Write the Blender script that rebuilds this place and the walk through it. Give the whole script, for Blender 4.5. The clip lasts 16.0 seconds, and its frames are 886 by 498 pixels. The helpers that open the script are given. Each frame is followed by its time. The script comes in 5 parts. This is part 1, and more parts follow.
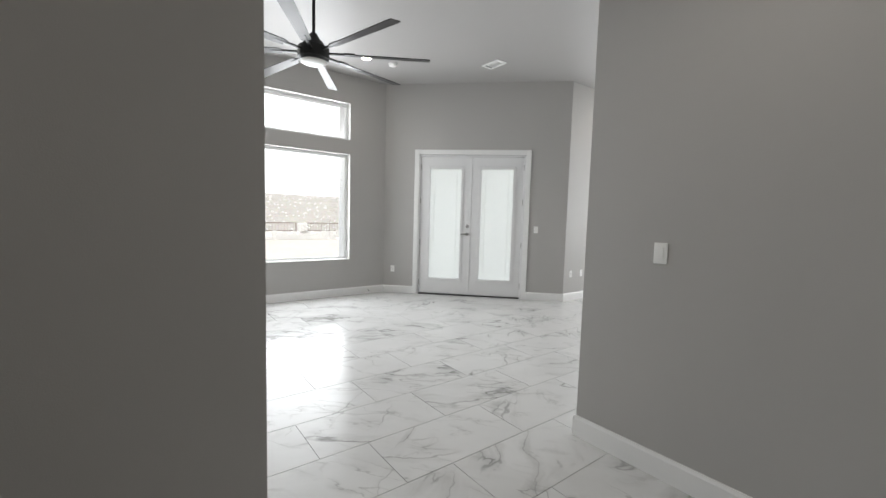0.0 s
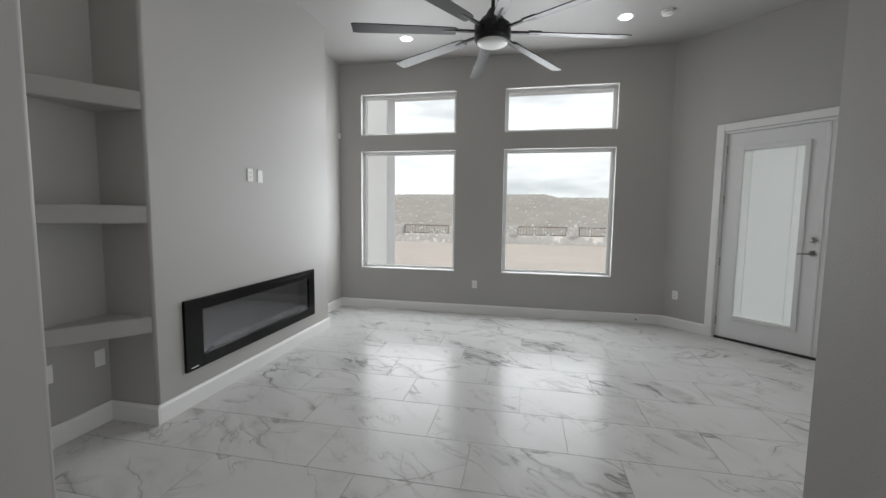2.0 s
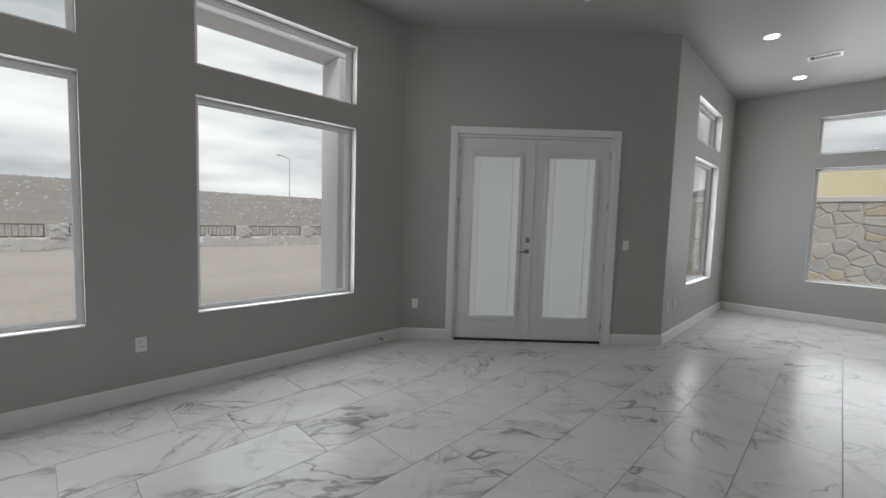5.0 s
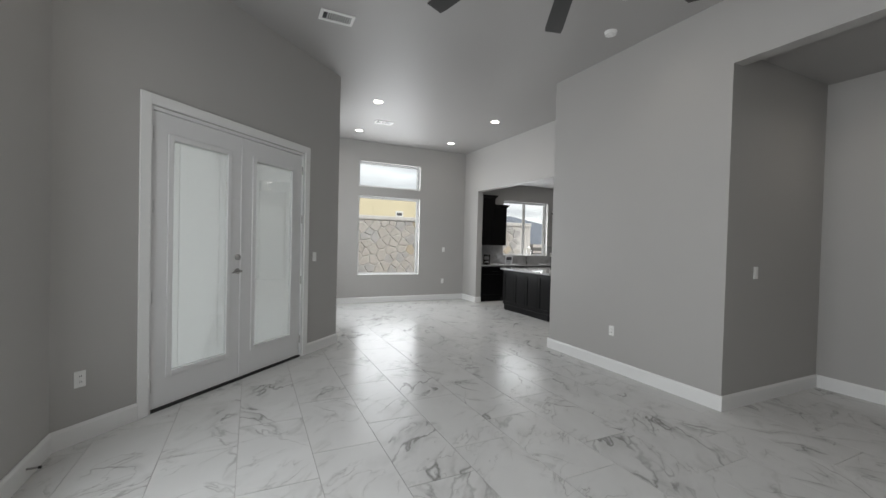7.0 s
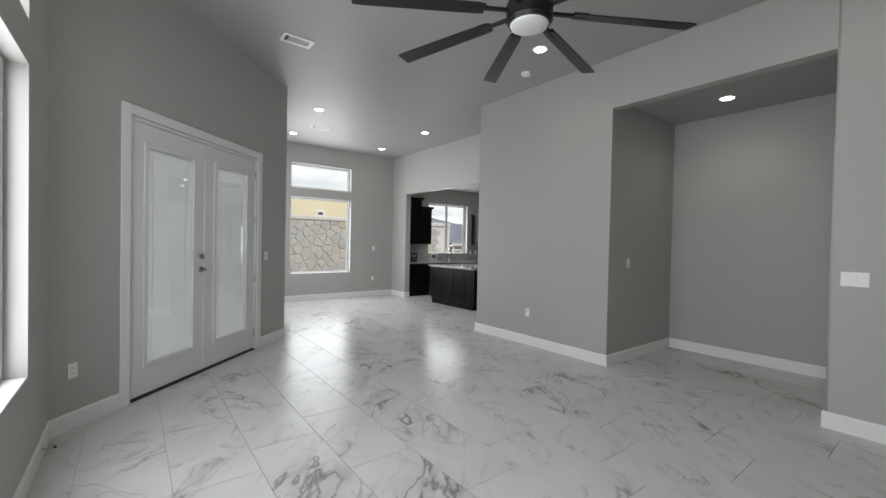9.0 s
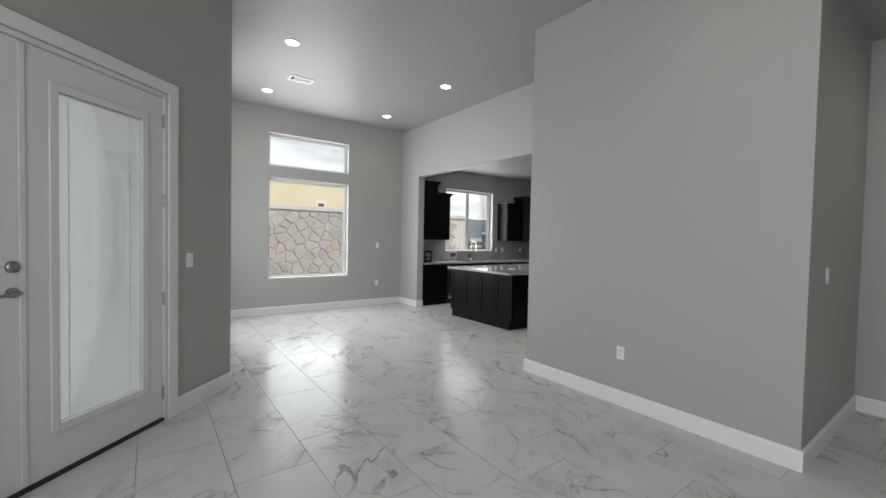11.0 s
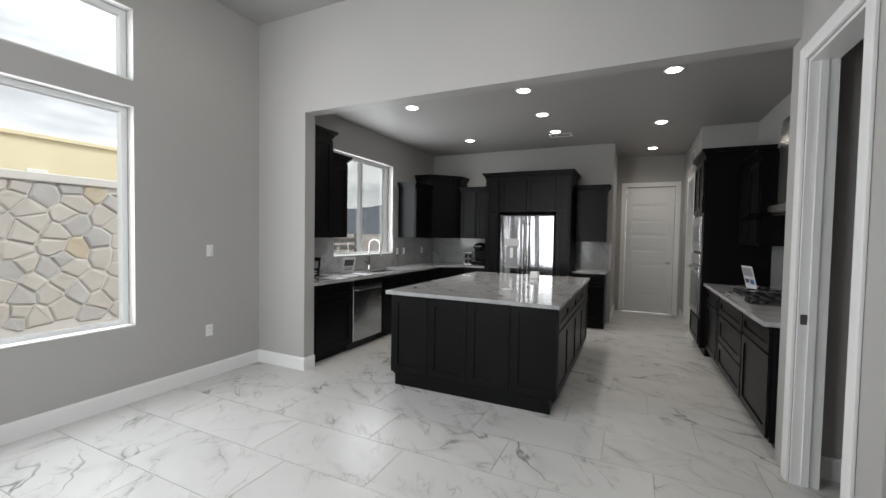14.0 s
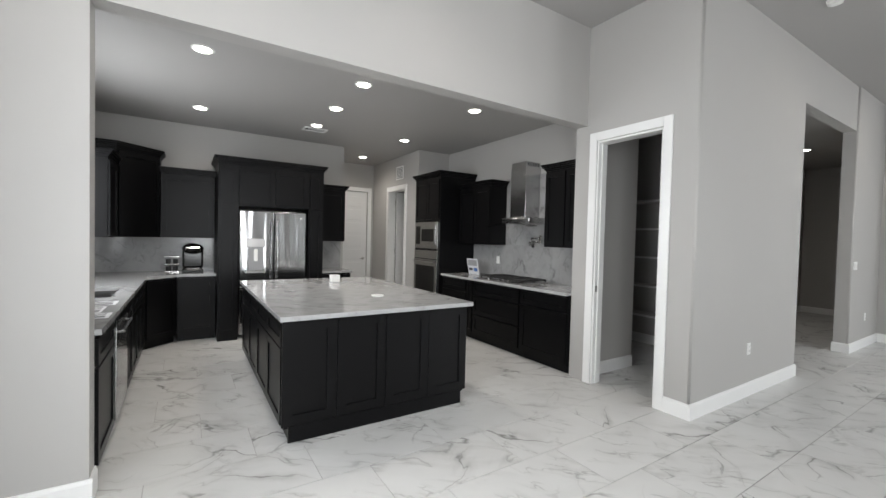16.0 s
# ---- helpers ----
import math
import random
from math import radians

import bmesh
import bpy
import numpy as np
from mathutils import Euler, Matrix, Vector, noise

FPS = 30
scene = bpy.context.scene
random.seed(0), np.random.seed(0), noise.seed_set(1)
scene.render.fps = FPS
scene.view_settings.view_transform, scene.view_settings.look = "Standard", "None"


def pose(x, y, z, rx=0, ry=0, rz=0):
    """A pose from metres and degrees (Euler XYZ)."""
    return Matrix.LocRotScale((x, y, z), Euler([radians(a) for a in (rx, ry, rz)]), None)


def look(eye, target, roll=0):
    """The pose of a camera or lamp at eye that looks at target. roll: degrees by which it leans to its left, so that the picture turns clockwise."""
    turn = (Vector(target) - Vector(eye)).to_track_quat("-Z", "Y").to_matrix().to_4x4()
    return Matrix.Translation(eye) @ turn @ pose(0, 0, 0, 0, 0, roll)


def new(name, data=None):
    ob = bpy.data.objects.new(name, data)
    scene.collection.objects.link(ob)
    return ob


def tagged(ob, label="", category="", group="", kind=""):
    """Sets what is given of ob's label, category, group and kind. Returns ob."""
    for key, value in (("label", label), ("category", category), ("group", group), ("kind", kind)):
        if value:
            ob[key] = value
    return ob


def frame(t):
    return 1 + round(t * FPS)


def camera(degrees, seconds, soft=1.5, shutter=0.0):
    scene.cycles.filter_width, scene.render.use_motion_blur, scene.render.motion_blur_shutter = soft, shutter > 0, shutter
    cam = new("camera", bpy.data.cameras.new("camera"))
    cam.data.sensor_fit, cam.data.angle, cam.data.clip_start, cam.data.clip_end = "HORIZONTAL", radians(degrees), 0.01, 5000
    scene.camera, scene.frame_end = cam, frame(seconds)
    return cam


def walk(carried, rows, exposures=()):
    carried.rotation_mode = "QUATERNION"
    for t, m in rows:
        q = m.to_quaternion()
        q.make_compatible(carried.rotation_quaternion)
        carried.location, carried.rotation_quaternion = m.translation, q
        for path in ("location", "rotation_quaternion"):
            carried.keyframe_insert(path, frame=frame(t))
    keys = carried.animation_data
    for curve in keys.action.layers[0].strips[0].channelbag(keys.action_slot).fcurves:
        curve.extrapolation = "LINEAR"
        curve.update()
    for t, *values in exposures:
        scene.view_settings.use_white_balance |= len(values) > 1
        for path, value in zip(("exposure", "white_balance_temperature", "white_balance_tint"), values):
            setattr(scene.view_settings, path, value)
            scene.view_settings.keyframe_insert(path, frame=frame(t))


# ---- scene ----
cam = camera(95.4, 16.0)
PATH = [
    (0, (-0.362, -0.756, 1.416), (0.842, 0.833, 1.257), 1.6),
    (0.5, (0.028, -0.295, 1.41), (1.19, 1.325, 1.244), 1.4),
    (1, (0.522, -0.02, 1.431), (1.34, 1.797, 1.265), 1.1),
    (1.5, (0.914, -0.147, 1.486), (1.097, 1.838, 1.322), 0.9),
    (2, (1.347, -0.160, 1.486), (0.957, 1.794, 1.314), 0.7),
    (2.5, (1.477, -0.003, 1.485), (0.772, 1.861, 1.314), 0.7),
    (3, (1.328, 0.374, 1.476), (0.482, 2.177, 1.3), 0.9),
    (3.5, (1.012, 0.638, 1.484), (0.338, 2.513, 1.305), 1.1),
    (4, (0.631, 1.087, 1.461), (0.541, 3.078, 1.295), 1.2),
    (4.5, (0.465, 1.553, 1.514), (1.137, 3.428, 1.338), 1.7),
    (5, (0.097, 2.0, 1.487), (1.516, 3.401, 1.339), 1.8),
    (7.5, (-0.388, 5.043, 1.472), (1.302, 3.975, 1.444), 1.4),
    (8, (-0.642, 5.265, 1.486), (0.997, 4.119, 1.456), 1.3),
    (8.5, (-0.837, 5.389, 1.466), (0.746, 4.167, 1.434), 1.2),
    (11, (1.234, 4.149, 1.466), (2.846, 2.966, 1.408), 1.2),
    (11.5, (1.864, 3.735, 1.485), (3.587, 2.722, 1.423), 1.3),
    (12, (2.489, 3.455, 1.506), (4.291, 2.589, 1.436), 1.2),
    (12.5, (3.192, 3.267, 1.512), (4.974, 2.362, 1.442), 1.0),
    (13, (3.853, 3.135, 1.481), (5.448, 1.931, 1.42), 1.1),
    (13.5, (4.479, 3.09, 1.471), (5.726, 1.527, 1.41), 1.1),
    (14, (5.167, 2.837, 1.464), (6.02, 1.03, 1.395), 1.0),
    (14.5, (5.882, 2.663, 1.477), (6.225, 0.694, 1.411), 1.2),
    (15, (6.608, 2.549, 1.474), (6.37, 0.564, 1.414), 1.4),
    (15.5, (7.335, 2.449, 1.481), (6.639, 0.575, 1.423), 1.3),
    (16, (7.856, 2.456, 1.486), (6.783, 0.769, 1.434), 1.4),
]
walk(cam, [(t, look(eye, target, roll)) for t, eye, target, roll in PATH],
     [(0, 0.9), (0.5, 0.25), (1.0, -0.12), (1.5, 0.0), (2.5, 0.02), (3.5, 0.0), (4.5, -0.35), (5, -0.45), (7.5, 0.02), (8.5, -0.02), (11, 0.03), (12.5, -0.03), (13.5, 0.0), (14.5, 0.35), (15.2, 0.5), (16, 0.65)])

# ---- world, sun and exposure ----
DAY, LIVW, KITW = 16.0, 8.5, 24.0
ISLS = -2.87
world = bpy.data.worlds.new("overcast_sky")
scene.world = world
world.use_nodes = True
wn, wl = world.node_tree.nodes, world.node_tree.links
wn.clear()
sky = wn.new("ShaderNodeTexSky")
sky.sky_type, sky.sun_disc = "NISHITA", False
sky.sun_elevation, sky.sun_rotation = radians(45), radians(222)
wtc, wmap = wn.new("ShaderNodeTexCoord"), wn.new("ShaderNodeMapping")
wmap.inputs["Scale"].default_value = (1.6, 1.6, 7.0)
wnoise, wramp, wmix, wbg, wout = (wn.new(k) for k in ("ShaderNodeTexNoise", "ShaderNodeValToRGB", "ShaderNodeMixRGB", "ShaderNodeBackground", "ShaderNodeOutputWorld"))
wnoise.inputs["Scale"].default_value, wnoise.inputs["Detail"].default_value = 1.5, 7
wramp.color_ramp.elements[0].position, wramp.color_ramp.elements[0].color = 0.36, (6.6, 6.8, 7.15, 1)
wramp.color_ramp.elements[1].position, wramp.color_ramp.elements[1].color = 0.62, (13.5, 13.5, 13.4, 1)
wmix.inputs[0].default_value = 0.94
wl.new(wtc.outputs["Generated"], wmap.inputs["Vector"])
wl.new(wmap.outputs["Vector"], wnoise.inputs["Vector"])
wl.new(wnoise.outputs["Fac"], wramp.inputs["Fac"])
wl.new(sky.outputs["Color"], wmix.inputs[1])
wl.new(wramp.outputs["Color"], wmix.inputs[2])
wl.new(wmix.outputs[0], wbg.inputs["Color"])
wbg.inputs["Strength"].default_value = 0.115
wl.new(wbg.outputs[0], wout.inputs[0])
sun = new("sun", bpy.data.lights.new("sun", "SUN"))
sun.data.energy, sun.data.angle, sun.data.color = 2.2, radians(20), (1.0, 0.96, 0.9)
sun.matrix_world = look((-18, -20, 30), (4, 0, 0))


# ---- materials ----
def material(name, color, rough=0.5, metal=0.0, **k):
    """Principled surface with two scales of noise in colour and a fine bump."""
    m = bpy.data.materials.new(name)
    m.use_nodes = True
    n, l = m.node_tree.nodes, m.node_tree.links
    b = n["Principled BSDF"]
    b.inputs["Roughness"].default_value, b.inputs["Metallic"].default_value = rough, metal
    tc = n.new("ShaderNodeTexCoord")
    a, c = n.new("ShaderNodeTexNoise"), n.new("ShaderNodeTexNoise")
    a.inputs["Scale"].default_value, a.inputs["Detail"].default_value = k.get("big", 1.3), 4
    c.inputs["Scale"].default_value, c.inputs["Detail"].default_value = k.get("fine", 180), 3
    mix, mix2 = n.new("ShaderNodeMixRGB"), n.new("ShaderNodeMixRGB")
    v, second = k.get("vary", 0.06), k.get("second")
    mix.inputs[1].default_value = (*[x * (1 - v) for x in color], 1)
    mix.inputs[2].default_value = (*(second or [min(1, x * (1 + v)) for x in color]), 1)
    mix2.blend_type = "MULTIPLY"
    mix2.inputs[0].default_value = k.get("grain", 0.08)
    for t in (a, c):
        l.new(tc.outputs["Object"], t.inputs["Vector"])
    l.new(a.outputs["Fac"], mix.inputs[0])
    l.new(mix.outputs[0], mix2.inputs[1])
    l.new(c.outputs["Color"], mix2.inputs[2])
    l.new(mix2.outputs[0], b.inputs["Base Color"])
    if k.get("bump", 0.05):
        bump = n.new("ShaderNodeBump")
        bump.inputs["Strength"].default_value, bump.inputs["Distance"].default_value = k.get("bump", 0.05), k.get("depth", 0.002)
        l.new(c.outputs["Fac"], bump.inputs["Height"])
        l.new(bump.outputs[0], b.inputs["Normal"])
    return m


def veined(name, pale, vein, rough, scale, width, per_object=False, amount=0.8, mottle=0.15, spec=0.5):
    """Polished stone: hairline veins running two ways, with smoky streaks beside them."""
    m = bpy.data.materials.new(name)
    m.use_nodes = True
    n, l = m.node_tree.nodes, m.node_tree.links
    b = n["Principled BSDF"]
    b.inputs["Roughness"].default_value, b.inputs["Specular IOR Level"].default_value = rough, spec
    tc = n.new("ShaderNodeTexCoord")
    vec = tc.outputs["Object"]
    if per_object:
        info, mul, add = n.new("ShaderNodeObjectInfo"), n.new("ShaderNodeVectorMath"), n.new("ShaderNodeVectorMath")
        mul.operation = "SCALE"
        mul.inputs[0].default_value = (37.0, 91.0, 53.0)
        l.new(info.outputs["Random"], mul.inputs["Scale"])
        l.new(vec, add.inputs[0])
        l.new(mul.outputs[0], add.inputs[1])
        vec = add.outputs[0]
    # a slow warp bends the veins
    wn_, ws, wa = n.new("ShaderNodeTexNoise"), n.new("ShaderNodeVectorMath"), n.new("ShaderNodeVectorMath")
    wn_.inputs["Scale"].default_value, wn_.inputs["Detail"].default_value = scale * 2.2, 5
    ws.operation = "SCALE"
    ws.inputs["Scale"].default_value = 0.28 / scale
    l.new(vec, wn_.inputs["Vector"])
    l.new(wn_.outputs["Color"], ws.inputs[0])
    l.new(vec, wa.inputs[0])
    l.new(ws.outputs[0], wa.inputs[1])

    def field(turn, s, stretch, detail, shift):
        """Noise drawn out along one direction."""
        r, q, t = n.new("ShaderNodeMapping"), n.new("ShaderNodeMapping"), n.new("ShaderNodeTexNoise")
        r.inputs["Rotation"].default_value, r.inputs["Location"].default_value = (0.3, 0.2, turn), (shift, shift * 0.7, shift * 0.3)
        q.inputs["Scale"].default_value = (0.6, stretch, 1.4)
        t.inputs["Scale"].default_value, t.inputs["Detail"].default_value = s, detail
        l.new(wa.outputs[0], r.inputs["Vector"])
        l.new(r.outputs[0], q.inputs["Vector"])
        l.new(q.outputs[0], t.inputs["Vector"])
        return t.outputs["Fac"]

    def span(sock, lo, hi, a, c):
        g = n.new("ShaderNodeMapRange")
        for k_, v in (("From Min", lo), ("From Max", hi), ("To Min", a), ("To Max", c)):
            g.inputs[k_].default_value = v
        l.new(sock, g.inputs["Value"])
        return g.outputs[0]

    def maths(op, x, y=None):
        g = n.new("ShaderNodeMath")
        g.operation = op
        for i, v in enumerate((x, y)):
            if isinstance(v, (int, float)):
                g.inputs[i].default_value = v
            elif v is not None:
                l.new(v, g.inputs[i])
        return g.outputs[0]

    base = n.new("ShaderNodeMixRGB")
    base.inputs[1].default_value = (*pale, 1)
    base.inputs[2].default_value = (*[p * (1 - mottle) + v * mottle for p, v in zip(pale, vein)], 1)
    l.new(field(0.6, scale * 2.4, 1.6, 7, 3.0), base.inputs[0])
    col = base.outputs[0]
    for turn, s_, w, amt, shift, lo in ((0.62, scale, width, amount, 0.0, 0.45), (-0.55, scale * 1.3, width * 0.8, amount, 5.3, 0.5), (0.95, scale * 2.3, width * 0.9, amount * 0.6, 9.1, 0.46)):
        f = field(turn, s_, 2.3, 4, shift)
        near = maths("ABSOLUTE", maths("SUBTRACT", f, 0.5))
        hair = span(near, 0.0, w, amt, 0.0)
        smoke = maths("MULTIPLY", span(near, 0.0, w * 6, amt * 0.55, 0.0), span(field(turn, s_ * 3.0, 3.0, 6, shift + 2), 0.42, 0.66, 0.0, 1.0))
        pn = n.new("ShaderNodeTexNoise")
        pn.inputs["Scale"].default_value, pn.inputs["Detail"].default_value = s_ * 1.5, 3
        off = n.new("ShaderNodeMapping")
        off.inputs["Location"].default_value = (shift, 2 * shift, shift)
        l.new(vec, off.inputs["Vector"])
        l.new(off.outputs[0], pn.inputs["Vector"])
        amount_here = maths("MULTIPLY", maths("MAXIMUM", hair, smoke), span(pn.outputs["Fac"], lo, lo + 0.18, 0.0, 1.0))
        mix = n.new("ShaderNodeMixRGB")
        mix.inputs[2].default_value = (*vein, 1)
        l.new(amount_here, mix.inputs[0])
        l.new(col, mix.inputs[1])
        col = mix.outputs[0]
    l.new(col, b.inputs["Base Color"])
    return m


def clear_glass(name, tint=(0.97, 0.985, 0.98), gloss=0.6):
    m = bpy.data.materials.new(name)
    m.use_nodes = True
    n, l = m.node_tree.nodes, m.node_tree.links
    n.clear()
    t, g, f, mu, x, o = (n.new(k) for k in ("ShaderNodeBsdfTransparent", "ShaderNodeBsdfGlossy", "ShaderNodeFresnel", "ShaderNodeMath", "ShaderNodeMixShader", "ShaderNodeOutputMaterial"))
    t.inputs[0].default_value = (*tint, 1)
    g.inputs["Roughness"].default_value = 0.01
    mu.operation = "MULTIPLY"
    mu.inputs[1].default_value = gloss
    l.new(f.outputs[0], mu.inputs[0])
    l.new(mu.outputs[0], x.inputs[0])
    l.new(t.outputs[0], x.inputs[1])
    l.new(g.outputs[0], x.inputs[2])
    l.new(x.outputs[0], o.inputs[0])
    return m


def glowing(name, color, strength):
    m = bpy.data.materials.new(name)
    m.use_nodes = True
    b = m.node_tree.nodes["Principled BSDF"]
    b.inputs["Base Color"].default_value = (*color, 1)
    b.inputs["Emission Color"].default_value = (*color, 1)
    b.inputs["Emission Strength"].default_value = strength
    return m


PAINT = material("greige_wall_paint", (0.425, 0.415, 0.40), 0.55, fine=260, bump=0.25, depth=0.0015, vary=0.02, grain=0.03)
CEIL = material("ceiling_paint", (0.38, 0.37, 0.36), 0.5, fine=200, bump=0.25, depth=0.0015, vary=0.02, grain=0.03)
TRIM = material("white_trim_paint", (0.80, 0.80, 0.79), 0.35, bump=0.03, vary=0.015, grain=0.02)
DOORW = material("white_door_paint", (0.74, 0.74, 0.74), 0.38, bump=0.03, vary=0.02, grain=0.02)
VINYL = material("white_vinyl", (0.78, 0.79, 0.79), 0.4, bump=0.0, vary=0.02, grain=0.02)
PLATE = material("white_plastic", (0.82, 0.82, 0.80), 0.3, bump=0.0, vary=0.01, grain=0.01)
DARK = material("dark_slot", (0.02, 0.02, 0.02), 0.6, bump=0.0)
TILE = veined("marble_look_tile", (0.66, 0.66, 0.65), (0.17, 0.165, 0.155), 0.23, 0.85, 0.013, True, 0.85, 0.24, 0.12)
GROUT = material("grey_grout", (0.42, 0.41, 0.40), 0.9, bump=0.2)
STONE = veined("grey_quartzite", (0.46, 0.46, 0.46), (0.15, 0.15, 0.155), 0.07, 2.2, 0.03, False, 0.75, 0.5, 0.32)
# counter stone toned down: shade under the wall cabinets is in the colour
SPLASH = veined("veined_shaded_backsplash", (0.40, 0.40, 0.40), (0.15, 0.15, 0.155), 0.14, 1.5, 0.03, True, 0.8, 0.55)
BLACK = material("black_stained_wood", (0.004, 0.0039, 0.0043), 0.33, fine=60, bump=0.06, vary=0.25, grain=0.2)
BLACK.node_tree.nodes["Principled BSDF"].inputs["Specular IOR Level"].default_value = 0.16
STEEL = material("brushed_stainless", (0.56, 0.56, 0.56), 0.2, 1.0, fine=400, bump=0.03, vary=0.03, grain=0.05)
SHEEN = material("stainless_door_skin", (0.44, 0.44, 0.445), 0.14, 1.0, fine=400, bump=0.0, vary=0.03, grain=0.05)
sn, slk = SHEEN.node_tree.nodes, SHEEN.node_tree.links
s_tc, s_mp, s_no, s_bp = (sn.new(q) for q in ("ShaderNodeTexCoord", "ShaderNodeMapping", "ShaderNodeTexNoise", "ShaderNodeBump"))
s_mp.inputs["Scale"].default_value = (4.0, 1.0, 0.3)
s_no.inputs["Scale"].default_value = 1.0
s_bp.inputs["Strength"].default_value, s_bp.inputs["Distance"].default_value = 1.0, 0.02
slk.new(s_tc.outputs["Object"], s_mp.inputs["Vector"])
slk.new(s_mp.outputs[0], s_no.inputs["Vector"])
slk.new(s_no.outputs["Fac"], s_bp.inputs["Height"])
slk.new(s_bp.outputs[0], sn["Principled BSDF"].inputs["Normal"])
CHROME = material("polished_nickel", (0.62, 0.61, 0.6), 0.12, 1.0, bump=0.0)
NICKEL = material("satin_nickel", (0.42, 0.41, 0.40), 0.28, 1.0, bump=0.0)
FANBLACK = material("black_fan_metal", (0.008, 0.008, 0.008), 0.4, 0.2, bump=0.03)
BLADE = material("dark_grey_fan_blade", (0.014, 0.0135, 0.013), 0.36, fine=90, bump=0.05, vary=0.15)
GLOSSB = material("gloss_black_enamel", (0.006, 0.006, 0.006), 0.12, bump=0.0)
BURNER = material("cast_iron", (0.012, 0.012, 0.012), 0.6, bump=0.2)
MATTEB = material("gloss_black_metal", (0.004, 0.004, 0.004), 0.2, bump=0.0)
MATTEB.node_tree.nodes["Principled BSDF"].inputs["Specular IOR Level"].default_value = 0.15
# plain grey; on the firebox it paints in the room's reflection
GREYBED = material("plain_and_reflection_grey", (0.30, 0.30, 0.305), 0.5, bump=0.05)
CRYSTAL = material("crushed_glass", (0.86, 0.87, 0.88), 0.08, bump=0.0)
GLASS = clear_glass("window_glass")
BGLASS = clear_glass("blind_glass", (0.97, 0.985, 0.98), 0.3)
DGLASS = clear_glass("fireplace_glass", (0.62, 0.62, 0.63), 0.6)
HGLASS = clear_glass("hood_glass", (0.72, 0.75, 0.75), 1.2)
LAMP = glowing("warm_lamp", (1.0, 0.93, 0.82), 14)
FROST = material("frosted_lamp_glass", (0.72, 0.72, 0.70), 0.4, bump=0.0)
STUCCO = material("white_stucco", (0.74, 0.75, 0.77), 0.85, fine=90, bump=0.4, depth=0.004, vary=0.03)
YSTUCCO = material("ochre_block", (0.78, 0.70, 0.50), 0.9, fine=60, bump=0.4, depth=0.005, vary=0.12)
SOIL = material("desert_soil", (0.55, 0.49, 0.45), 0.95, big=0.35, fine=9, bump=0.6, depth=0.04, vary=0.14, grain=0.5)
SCRUB = material("hill_gravel", (0.38, 0.35, 0.325), 0.95, big=0.5, fine=5, bump=0.6, depth=0.08, vary=0.25, grain=0.6)
ROCK = material("fieldstone", (0.66, 0.62, 0.58), 0.9, big=2.0, fine=40, bump=0.5, depth=0.01, vary=0.18, grain=0.3, second=(0.74, 0.70, 0.66))
ROCKY = material("ochre_fieldstone", (0.70, 0.61, 0.48), 0.9, big=2.0, fine=40, bump=0.5, depth=0.01, vary=0.2, grain=0.4)
ROCKG = material("grey_fieldstone", (0.60, 0.585, 0.58), 0.9, big=2.0, fine=40, bump=0.5, depth=0.01, vary=0.2, grain=0.4)
MORTAR = material("pale_mortar", (0.72, 0.70, 0.68), 0.95, fine=30, bump=0.5, depth=0.01)
IRON = material("rusty_iron", (0.11, 0.075, 0.06), 0.8, bump=0.1)
FARHILL = material("far_mountain", (0.20, 0.22, 0.26), 1.0, big=0.01, fine=0.05, bump=0.0, vary=0.2)
BLUEP = material("blue_plastic", (0.05, 0.13, 0.36), 0.5, bump=0.0)
GREYW = material("weathered_grey_wood", (0.16, 0.155, 0.15), 0.8, bump=0.2)
PAPER = material("printed_card", (0.65, 0.66, 0.68), 0.6, bump=0.0, big=40, vary=0.3)
INK = material("dark_print", (0.07, 0.07, 0.08), 0.5, bump=0.0)
CARCASS = material("pantry_shelf_grey", (0.20, 0.19, 0.18), 0.5, bump=0.02)

# translucent blind slats
BLIND = bpy.data.materials.new("white_blind_slat")
BLIND.use_nodes = True
bn, bl = BLIND.node_tree.nodes, BLIND.node_tree.links
b_tr, b_mx = bn.new("ShaderNodeBsdfTranslucent"), bn.new("ShaderNodeMixShader")
b_tr.inputs[0].default_value = (0.95, 0.95, 0.95, 1)
bn["Principled BSDF"].inputs["Base Color"].default_value = (0.8, 0.8, 0.8, 1)
b_mx.inputs[0].default_value = 0.75
bl.new(bn["Principled BSDF"].outputs[0], b_mx.inputs[1])
bl.new(b_tr.outputs[0], b_mx.inputs[2])
bl.new(b_mx.outputs[0], bn["Material Output"].inputs[0])

# ---- builders ----
INVERSE = {}


def thing(name, m, label, category, group="", local=True, kind=""):
    """An Empty at the thing's base. Parts are given in its own space (local) or in the world's."""
    ob = new(name)
    ob.empty_display_size = 0.1
    ob.matrix_basis = m
    INVERSE[ob] = Matrix() if local else m.inverted()
    return tagged(ob, label, category, group, kind)


def mesh_of(bm, name, mat, smooth=False):
    me = bpy.data.meshes.new(name)
    bmesh.ops.recalc_face_normals(bm, faces=bm.faces)
    if smooth:
        for fc in bm.faces:
            fc.smooth = True
    bm.to_mesh(me)
    bm.free()
    me.materials.append(mat)
    return me


def part(name, bm, mat, parent=None, label="", smooth=False):
    ob = new(name, bm if isinstance(bm, bpy.types.Mesh) else mesh_of(bm, name, mat, smooth))
    if parent is not None:
        ob.parent = parent
        ob.matrix_parent_inverse = INVERSE.get(parent, Matrix())
    return tagged(ob, label)


def setting(name, bm, mat, label, category):
    return tagged(part(name, bm, mat), label, category, kind="structure")


